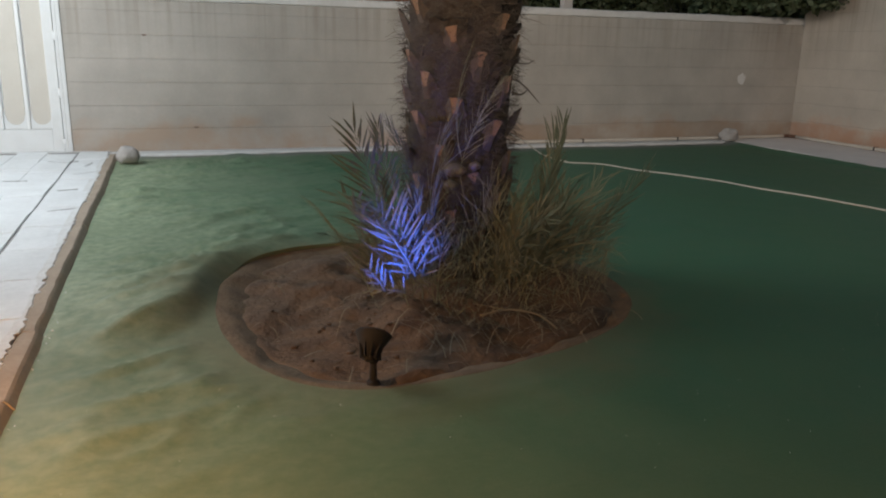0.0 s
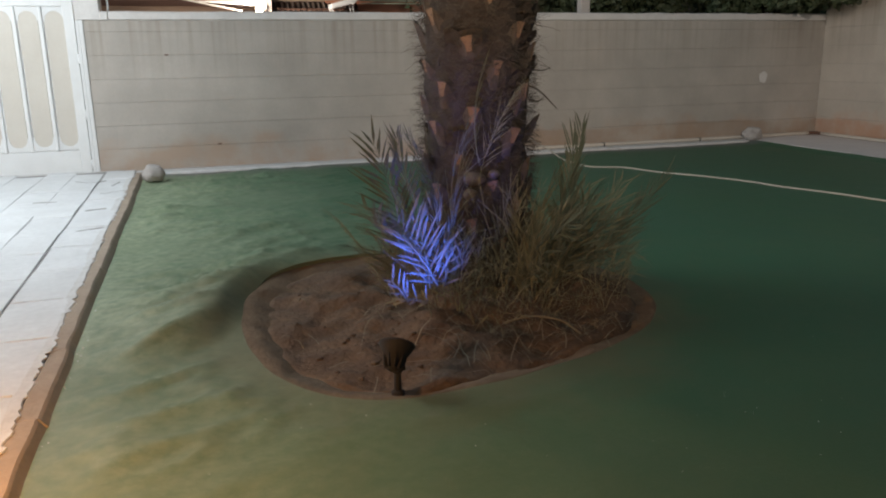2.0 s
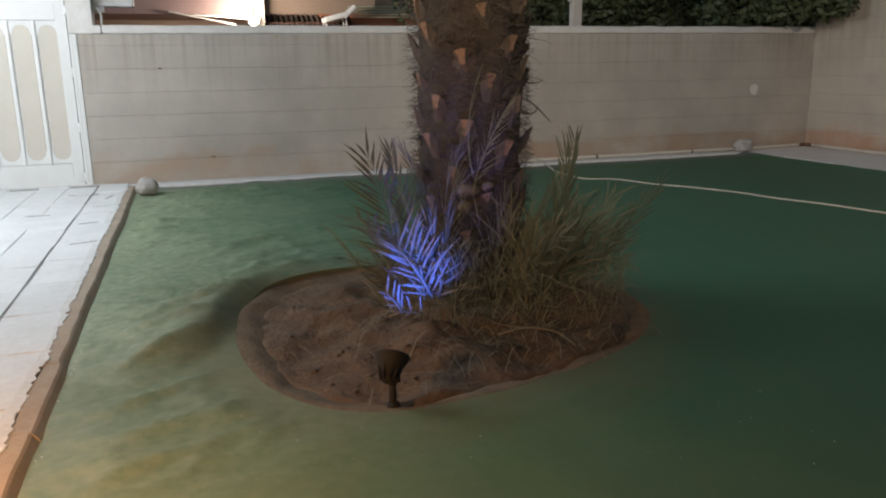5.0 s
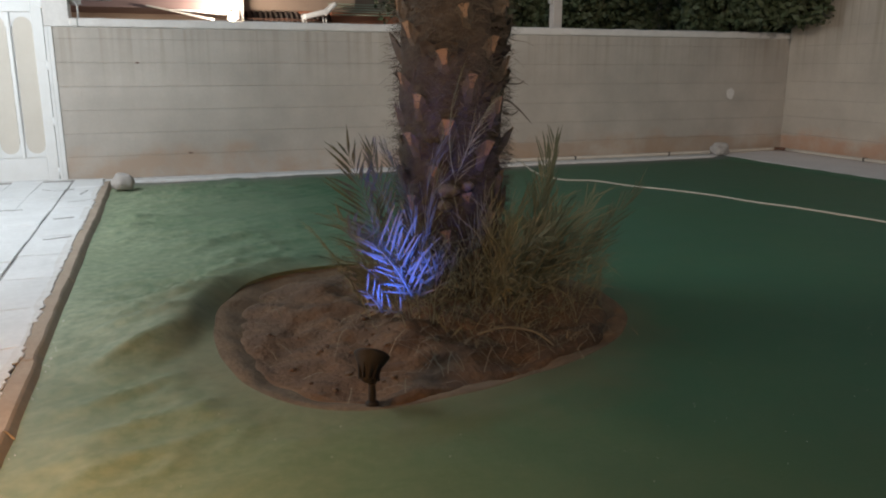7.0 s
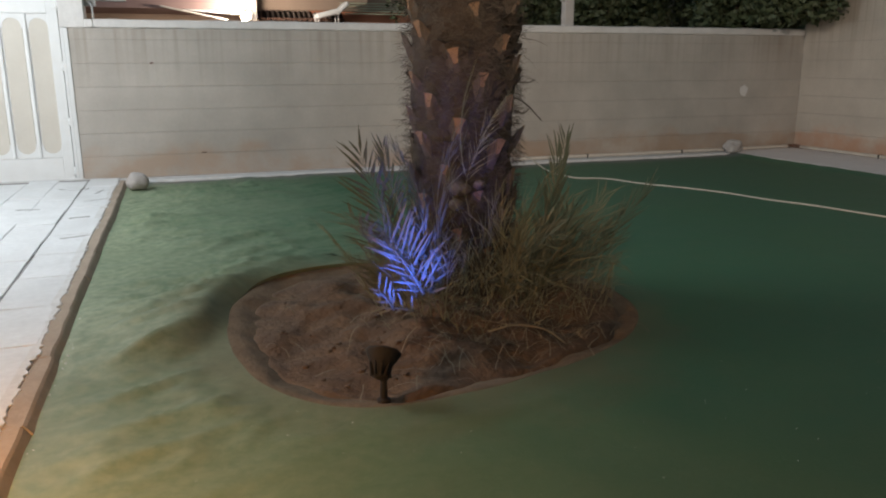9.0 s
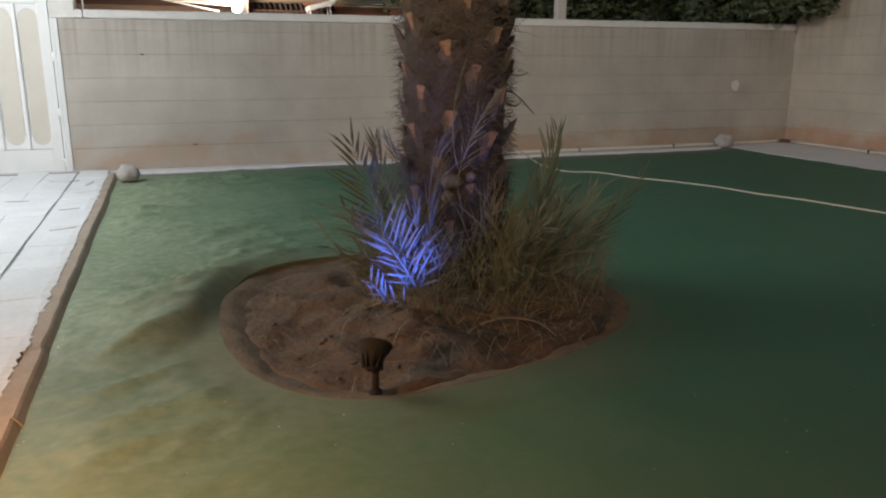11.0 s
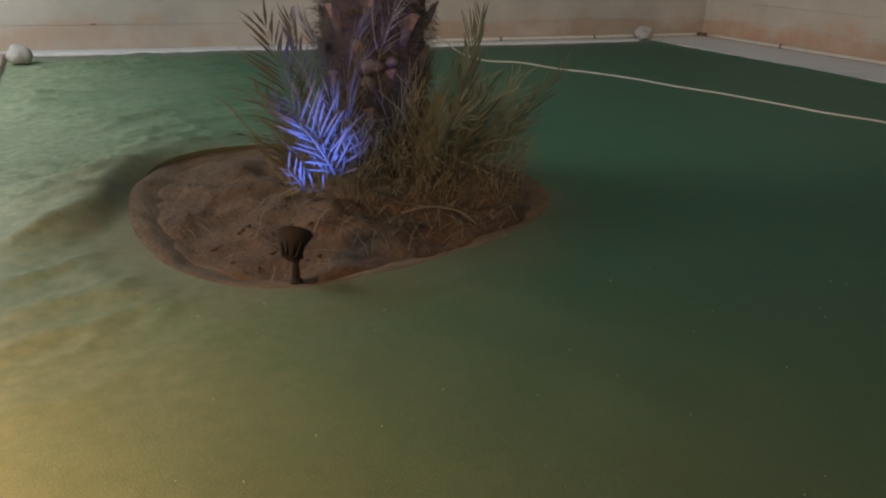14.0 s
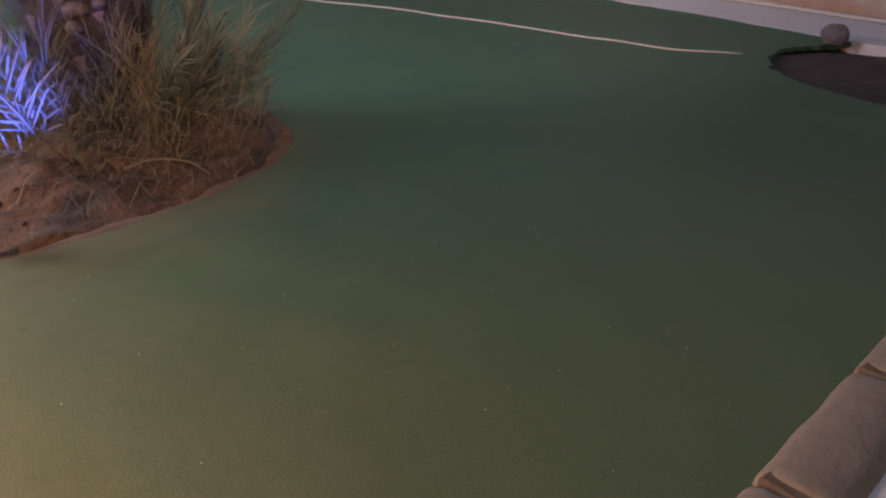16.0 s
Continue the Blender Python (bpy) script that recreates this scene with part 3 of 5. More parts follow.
# ---------- gate ----------
def metal_gate():
    thing = empty("metal_gate", pose(0, 0, 0), "closed white metal gate with rounded cream inset panels", "gate")
    part("gate_leaf", boxes(((-1.42, 0.030, 0.025), (-0.035, 0.052, 2.15)), bevel=0.003), M_WHITE, thing)
    part("stile", boxes(((-0.118, 0.012, 0.025), (-0.036, 0.030, 2.15)), bevel=0.004), M_WHITE, thing)
    for i in range(9):
        x = -0.290 - i * 0.2
        if x < -1.4:
            break
        part("rib", boxes(((x - 0.011, 0.008, 0.225), (x + 0.011, 0.0305, 1.425)), bevel=0.004), M_WHITE, thing)
    part("bottom_rail", boxes(((-1.42, 0.022, 0.03), (-0.119, 0.0305, 0.222)), bevel=0.003), M_WHITE, thing)
    part("middle_rail", boxes(((-1.42, 0.018, 1.427), (-0.119, 0.0305, 1.56)), bevel=0.003), M_WHITE, thing)
    for i in range(6):
        c = -0.190 - i * 0.2
        bm = bmesh.new()
        ring = []
        r, lo, hi = 0.070, 0.262 + 0.070, 1.392 - 0.070
        for j in range(17):
            a = math.pi + math.pi * j / 16
            ring.append((c + r * math.cos(a), lo + r * math.sin(a)))
        for j in range(17):
            a = math.pi * j / 16
            ring.append((c + r * math.cos(a), hi + r * math.sin(a)))
        front = [bm.verts.new((x, 0.0262, z)) for x, z in ring]
        back = [bm.verts.new((x * 1.0 + (x - c) * 0.10, 0.0298, z)) for x, z in ring]
        bm.faces.new(front)
        for j in range(len(ring)):
            bm.faces.new((front[j], back[j], back[(j + 1) % len(ring)], front[(j + 1) % len(ring)]))
        bmesh.ops.recalc_face_normals(bm, faces=bm.faces)
        part("inset_panel", bm, M_CREAM, thing, "cream rounded inset panel")
    for i in range(6):
        c = -0.190 - i * 0.2
        for sign, z0, z1 in ((1, 0.232, 0.345), (-1, 1.420, 1.310)):
            bm = bmesh.new()
            pairs = [((c + 0.070, z1), (c + 0.088, z1)), ((c + 0.070, z0 + sign * 0.100), (c + 0.088, z0 + sign * 0.100))]
            for j in range(1, 12):
                t = math.pi * j / 12
                pairs.append(((c + 0.070 * math.cos(t), z0 + sign * (0.100 - 0.070 * math.sin(t))), (c + 0.088 * max(-1.0, min(1.0, 1.25 * math.cos(t))), z0)))
            pairs += [((c - 0.070, z0 + sign * 0.100), (c - 0.088, z0 + sign * 0.100)), ((c - 0.070, z1), (c - 0.088, z1))]
            rows = [[bm.verts.new((x, y, z)) for (x, z) in pair for y in (0.0215, 0.0297)] for pair in pairs]
            for p, q in zip(rows, rows[1:]):
                bm.faces.new((p[0], p[2], q[2], q[0]))
                bm.faces.new((p[0], q[0], q[1], p[1]))
                bm.faces.new((p[2], p[3], q[3], q[2]))
            bmesh.ops.recalc_face_normals(bm, faces=bm.faces)
            part("corner_plate", bm, M_WHITE, thing)
    for z in (0.10, 0.53, 1.00, 1.50):
        bm = bmesh.new()
        tube(bm, [(-0.030, 0.004, z - 0.04), (-0.030, 0.004, z + 0.04)], 0.011, 10)
        box(bm, (-0.075, 0.004, z - 0.03), (-0.030, 0.011, z + 0.03), 0.001)
        part("hinge", bm, M_WHITE, thing, "white painted hinge")
    return thing


metal_gate()
frame_bm = boxes(((-0.028, -0.012, 0.0), (-0.002, 0.028, 1.314)), ((-0.002, -0.012, 0.0), (0.030, -0.0005, 1.314)), bevel=0.003)
tagged(obj("door_frame", frame_bm, M_WHITE), "white steel angle frame beside the gate", "gate frame", kind="structure")
pier = bmesh.new()
box(pier, (-0.028, -0.008, 1.3155), (0.170, 0.23, 2.25), 0.006)
box(pier, (0.166, -0.016, 1.3155), (0.233, 0.228, 1.386), 0.008)
tagged(obj("gate_pier", pier, M_CAP), "white rendered pier above the wall", "pier", kind="structure")


def meter_box():
    thing = empty("meter_box", pose(0.28, 0.10, 1.53), "grey utility box fixed to the gate pier", "utility box")
    part("box_body", boxes(((-0.11, 0.03, 0.02), (0.22, 0.17, 0.28)), bevel=0.008), M_GREYBOX, thing)
    part("bracket", boxes(((-0.11, 0.04, -0.03), (-0.02, 0.06, 0.02)), bevel=0.002), M_GREYBOX, thing)
    part("conduit", tube(bmesh.new(), smooth_line([(-0.05, 0.0, -0.14), (-0.05, 0.0, -0.04), (-0.075, 0.0, 0.0), (-0.10, 0.03, 0.03)], 4), 0.008), M_WHITE, thing, "white conduit bend")
    return thing


meter_box()


# ---------- beyond the wall ----------
def neighbour():
    house = empty("neighbour_house", pose(0, 0, 0), "tan rendered house with a lit carport", "house")
    part("wall", boxes(((-6.0, 7.0, -0.14), (3.2, 7.25, 3.6))), M_TAN, house)
    part("wall", boxes(((3.2, 6.6, -0.14), (5.6, 6.8, 1.95))), M_TERRA, house, "terracotta rendered wall")
    part("roof_beam", boxes(((-6.0, 5.6, 1.86), (2.0, 6.99, 2.25)), bevel=0.01), M_FASCIA, house, "purplish brown carport fascia")
    part("column", boxes(((2.03, 5.85, -0.14), (2.20, 6.02, 3.4)), bevel=0.01), M_POST, house, "white square column")
    part("board", boxes(((2.25, 6.4, 1.70), (3.75, 6.45, 1.80)), bevel=0.005), M_BROWN, house)
    part("wall", boxes(((3.2, 7.0, -0.14), (6.2, 7.2, 3.6))), M_TAN, house)
    # unseen wall, added to shut out bright sky between the trees
    part("wall", boxes(((6.2, 8.4, -0.14), (16.0, 8.6, 5.0))), M_TAN, house)
    part("board", boxes(((2.25, 6.52, 1.94), (4.2, 6.56, 2.2)), bevel=0.005), M_TAN, house)
    rafter = bmesh.new()
    box(rafter, (-0.5, -0.03, -0.012), (0.5, 0.03, 0.012), 0.003)
    r = part("rafter", rafter, M_POST, house, "white sloping rafter")
    r.matrix_basis = pose(1.22, 5.55, 1.80, 0, 11, 0)
    tray = bmesh.new()
    box(tray, (-0.55, -0.05, -0.015), (0.55, 0.35, 0.015), 0.004)
    r = part("awning_sheet", tray, M_WHITE, house, "white sheet lit from below")
    r.matrix_basis = pose(1.45, 5.75, 1.865, 38, 4, 0)
    awn = bmesh.new()
    for i in range(5):
        box(awn, (3.7, 6.1 + i * 0.09, 1.86 + i * 0.05), (5.6, 6.16 + i * 0.09, 1.878 + i * 0.05), 0.003)
    part("awning", awn, M_PALEGREEN, house, "pale green slatted metal awning")
    tile = bmesh.new()
    ring = []
    for k in range(2):
        row = []
        for j in range(7):
            a = math.pi * j / 6
            row.append(tile.verts.new((0.042 * math.cos(a), -0.17 * k, 0.028 * math.sin(a))))
        ring.append(row)
    for a, b in zip(range(6), range(1, 7)):
        tile.faces.new((ring[0][a], ring[0][b], ring[1][b], ring[1][a])).smooth = True
    bmesh.ops.solidify(tile, geom=tile.faces[:], thickness=0.008)
    me = bpy.data.meshes.new("roof_tile")
    tile.to_mesh(me)
    tile.free()
    me.materials.append(M_TILE)
    roof = part("roof", boxes(((2.25, 6.40, 1.79), (3.75, 6.58, 1.80))), M_BROWN, house)
    for row in range(3):
        for i in range(17):
            share("roof_tile", me, roof, pose(2.30 + i * 0.088, 6.42 + row * 0.06 + 0.1, 1.812 + row * 0.045, 30, 0, 0))
    lamp = empty("flood_lamp", pose(1.97, 5.45, 1.735), "lit round flood lamp on the neighbour's column", "lamp")
    shade = bmesh.new()
    lathe(shade, [(0.02, 0.10), (0.035, 0.09), (0.075, 0.02), (0.08, 0.0)], 18)
    p = part("shade", shade, M_POST, lamp)
    p.matrix_basis = pose(0.03, 0.0, 0.015, 0, 35, 0)
    bulb = bmesh.new()
    bmesh.ops.create_uvsphere(bulb, u_segments=16, v_segments=10, radius=0.06)
    p = part("bulb", bulb, M_BULB, lamp, "glowing bulb", smooth=True)
    p.matrix_basis = pose(0.0, 0, 0.0)
    p.visible_shadow = False
    part("arm", tube(bmesh.new(), [(0.04, 0.0, 0.08), (0.08, 0.2, 0.12), (0.12, 0.40, 0.12)], 0.012), M_POST, lamp)


neighbour()


# white four-legged thing of unclear kind, given a lounger's shape
def white_legged_form():
    thing = empty("white_legged_form", pose(3.42, 6.0, 1.70), "white four-legged form of unclear kind, shaped as a lounger", "lounger")
    seat = bmesh.new()
    box(seat, (-0.21, -0.16, -0.045), (0.21, 0.16, 0.045), 0.03, segs=3)
    part("seat", seat, M_WHITE, thing).matrix_basis = pose(-0.05, 0, 0.15, 0, -14, 0)
    back = bmesh.new()
    box(back, (-0.14, -0.16, -0.04), (0.14, 0.16, 0.04), 0.03, segs=3)
    part("backrest", back, M_WHITE, thing).matrix_basis = pose(0.19, 0, 0.24, 0, -42, 0)
    for x, z in ((-0.24, 0.11), (-0.19, 0.12), (0.10, 0.18), (0.15, 0.19)):
        part("leg", tube(bmesh.new(), [(x, 0.0, 0.0), (x - 0.02, 0.0, z)], 0.012), M_WHITE, thing)
    return thing


white_legged_form()
tagged(obj("backdrop_shelf", boxes(((2.3, 5.7, -0.14), (4.3, 6.3, 1.69))), M_TERRA), "low terracotta wall in the neighbour's garden", "wall", kind="structure")

post = empty("fence_post", pose(5.06, 0.62, 0), "pale square steel post behind the wall", "post")
part("post_shaft", boxes(((-0.055, -0.05, -0.14), (0.055, 0.05, 2.9)), bevel=0.006), M_POST, post)
part("post_bracket", boxes(((-0.085, -0.03, 1.68), (-0.056, 0.03, 1.90)), bevel=0.006), M_POST, post)


def leafy_tree(place, width, height, seed, count, lean=0.0):
    rng = random.Random(seed)
    thing = empty("garden_tree", pose(*place), "dense dark green shrub tree behind the wall", "tree", group="trees behind the wall")
    trunk = bmesh.new()
    tube(trunk, [(0, 0, -0.14), (0.04, 0.02, 0.6), (0.0, 0.05, 1.2), (0.05, 0.0, height * 0.75)], [0.09, 0.075, 0.06, 0.02], 9)
    for k in range(6):
        a = k * 2.4 + seed
        z = 0.7 + 0.16 * k
        tube(trunk, [(0.02, 0.02, z), (0.22 * width * math.cos(a), 0.22 * width * math.sin(a), z + 0.45), (0.36 * width * math.cos(a), 0.36 * width * math.sin(a), z + 0.7)], [0.04, 0.025, 0.01], 7)
    part("trunk", trunk, M_BARK, thing)
    verts, faces = [], []
    for k in range(count):
        while True:
            v = Vector((rng.uniform(-1, 1), rng.uniform(-1, 1), rng.uniform(-1, 1)))
            if 0.35 < v.length < 1:
                break
        lump = 0.78 + 0.34 * noise.noise(v * 2.6 + Vector((seed, 0, 0)))
        c = Vector((v.x * width * lump, v.y * width * 0.7 * lump + lean, height * 0.55 + v.z * height * 0.45 * lump))
        if place[1] + c.y < 0.36 and (c.z < 1.44 + 0.10 * noise.noise(c * 3) or place[0] + c.x > WALL_X - 0.06 or place[1] + c.y < -1.1 + 0.4 * noise.noise(c * 2)):
            continue
        s = rng.uniform(0.03, 0.07)
        m = Euler((rng.uniform(0, 6.3), rng.uniform(0, 6.3), rng.uniform(0, 6.3))).to_matrix()
        b = len(verts)
        for q in ((-s * 0.45, 0, 0), (0, -s, 0.2 * s), (s * 0.45, 0, 0), (0, s, 0.2 * s)):
            verts.append(c + m @ Vector(q))
        faces.append((b, b + 1, b + 2, b + 3))
    me = bpy.data.meshes.new("crown")
    me.from_pydata(verts, [], faces)
    me.materials.append(M_HEDGE)
    share("crown", me, thing, Matrix.Identity(4))


for i, (x, y, w, h) in enumerate(((4.75, 2.3, 1.0, 3.4), (6.2, 2.0, 1.15, 3.2), (7.75, 0.98, 0.95, 3.0), (7.30, 0.42, 0.75, 3.1), (9.6, 2.1, 1.3, 3.4), (6.9, 3.4, 1.5, 4.2), (9.2, 3.8, 1.6, 4.4), (11.2, 2.6, 1.4, 4.2), (5.2, 4.4, 1.5, 4.6), (7.6, 5.2, 1.7, 5.0), (10.6, 5.4, 1.8, 5.2))):
    leafy_tree((x, y, 0), w, h, i + 3, 7000)
leafy_tree((7.50, 0.50, 0), 0.85, 3.6, 21, 9000, -0.80)


# ---------- planting bed ----------
def bed_ring(r, z, sides=160, wob=0.0, seed=1.0):
    out = []
    depth = z if callable(z) else lambda a: z
    for j in range(sides):
        a = 2 * math.pi * j / sides
        q = r(a) + wob * noise.noise(Vector((math.cos(a) * 5, math.sin(a) * 5, seed)))
        out.append((BED.x + q * math.cos(a), BED.y + q * math.sin(a), depth(a) + wob * 0.5 * noise.noise(Vector((math.cos(a) * 6, math.sin(a) * 6, seed + 4)))))
    return out


def ring_mesh(rings):
    bm = bmesh.new()
    rows = [[bm.verts.new(p) for p in r] for r in rings]
    for a, b in zip(rows, rows[1:]):
        for j in range(len(a)):
            bm.faces.new((a[j], a[(j + 1) % len(a)], b[(j + 1) % len(a)], b[j])).smooth = True
    bmesh.ops.recalc_face_normals(bm, faces=bm.faces)
    return bm


def gate_side(a):
    return max(0.0, math.cos(a - 3.5)) ** 1.6


def lip(a):
    """Width of the worn margin: broad on the gate's side, thin elsewhere."""
    return 0.022 + 0.034 * gate_side(a) + 0.046 * noise.noise(Vector((math.cos(a) * 3, math.sin(a) * 3, 8))) + 0.02 * noise.noise(Vector((math.cos(a) * 11, math.sin(a) * 11, 8)))


rim = ring_mesh([
    bed_ring(lambda a: bed_radius(a) + 0.06, -0.06),
    bed_ring(lambda a: bed_radius(a) + 0.05, -0.006),
    bed_ring(lambda a: bed_radius(a) - 0.006, 0.0035, wob=0.004, seed=2),
    bed_ring(lambda a: bed_radius(a) - 0.006 - 0.5 * lip(a), 0.001, wob=0.014, seed=3),
    bed_ring(lambda a: bed_radius(a) - 0.006 - lip(a), -0.004, wob=0.016, seed=4),
    bed_ring(lambda a: bed_radius(a) - 0.024 - lip(a), lambda a: -0.009 - 0.006 * gate_side(a), wob=0.020, seed=4),
    bed_ring(lambda a: bed_radius(a) - 0.085 - lip(a), -0.034, wob=0.03, seed=5),
    bed_ring(lambda a: bed_radius(a) - 0.26, -0.10, wob=0.01, seed=6)])
tagged(obj("bed_rim", rim, M_RIM), "worn brown earth rim round the palm bed", "rim", kind="structure")


def soil_height(x, y):
    p = Vector((x, y, 0))
    d = (Vector((x, y)) - Vector((2.0, -4.32))).length
    h = -0.024 + 0.079 * math.exp(-(d / 0.42) ** 2)
    h += 0.05 * math.exp(-(((x - 1.62) / 0.16) ** 2 + ((y + 4.78) / 0.16) ** 2))
    h += 0.07 * math.exp(-(((x - 2.35) / 0.22) ** 2 + ((y + 4.62) / 0.2) ** 2))
    edge = 0.5 + 0.5 * max(0.0, min(1.0, (0.78 - (Vector((x, y)) - BED).length) / 0.2))
    h += edge * (0.042 * noise.noise(p * 4.5) + 0.024 * noise.noise(p * 10) + 0.013 * noise.noise(p * 24))
    # crusted ridges of raked earth
    h += edge * 0.022 * (1 - abs(noise.noise(Vector((x * 3.2, y * 7.0, 4))))) ** 4
    return h


soil = bmesh.new()
N, RINGS = 110, 44
rows = []
for k in range(RINGS + 1):
    row = []
    for j in range(N):
        a = 2 * math.pi * j / N
        r = (bed_radius(a) - 0.045) * max(k, 0.15) / RINGS
        x, y = BED.x + r * math.cos(a), BED.y + r * math.sin(a)
        row.append(soil.verts.new((x, y, soil_height(x, y) - 0.02 * max(0, k - RINGS + 3))))
    rows.append(row)
for a, b in zip(rows, rows[1:]):
    for j in range(N):
        soil.faces.new((a[j], a[(j + 1) % N], b[(j + 1) % N], b[j])).smooth = True
soil.faces.new(rows[0])
bmesh.ops.recalc_face_normals(soil, faces=soil.faces)
tagged(obj("bed_soil", soil, M_SOIL), "dry brown crumbly soil in the palm bed", "soil", kind="structure")

soil2 = bmesh.new()
rows = []
for k in range(25):
    row = []
    for j in range(72):
        a = 2 * math.pi * j / 72
        r = (BED2_R + 0.09) * max(k, 0.2) / 24
        x, y = BED2.x + r * math.cos(a), BED2.y + r * math.sin(a)
        z = -0.045 + 0.03 * noise.noise(Vector((x, y, 0)) * 4) + 0.012 * noise.noise(Vector((x, y, 0)) * 13)
        row.append(soil2.verts.new((min(x, STRIP_X), y, z)))
    rows.append(row)
for a, b in zip(rows, rows[1:]):
    for j in range(72):
        soil2.faces.new((a[j], a[(j + 1) % 72], b[(j + 1) % 72], b[j])).smooth = True
soil2.faces.new(rows[0])
bmesh.ops.recalc_face_normals(soil2, faces=soil2.faces)
tagged(obj("bed_soil_far", soil2, plain("dark_soil", (0.10, 0.073, 0.064), rough=0.95, second=(0.055, 0.040, 0.036), scale=8, amount=0.9, bump=0.6)), "dark damp soil in a second planting bed", "soil", kind="structure")

# clods of earth
rng = random.Random(5)
clod_meshes = []
for k in range(3):
    bm = bmesh.new()
    bmesh.ops.create_icosphere(bm, subdivisions=2, radius=1.0)
    for v in bm.verts:
        v.co *= 1 + 0.35 * noise.noise(v.co * 1.5 + Vector((k * 7, 0, 0)))
        v.co.z *= 0.42
    me = bpy.data.meshes.new("soil_clod")
    bm.to_mesh(me)
    bm.free()
    me.materials.append(M_CLOD)
    for p in me.polygons:
        p.use_smooth = True
    clod_meshes.append(me)
for k in range(44):
    a, u = rng.uniform(0, 6.283), rng.uniform(0.3, 0.95)
    if k < 26:
        a = rng.uniform(2.7, 4.6)
    r = (bed_radius(a) - 0.1) * u
    x, y = BED.x + r * math.cos(a), BED.y + r * math.sin(a)
    s = rng.uniform(0.004, 0.010)
    if 26 <= k < 52:
        x, y, s = rng.gauss(1.50, 0.13), rng.gauss(-4.80, 0.08), rng.uniform(0.006, 0.014)
    ob = new("soil_clod", clod_meshes[k % 3])
    ob.matrix_world = pose(x, y, soil_height(x, y) + 0.3 * s, 0, 0, rng.uniform(0, 360)) @ Matrix.Diagonal((s, s * rng.uniform(0.7, 1.2), s, 1))
    tagged(ob, "small dry lump of brown earth on the soil", "soil clod", group="clods in the palm bed")


# ---------- palm trunk ----------
TRUNK = Vector((1.99, -4.30, 0.0))
TRUNK_R, TRUNK_H = 0.205, 2.7


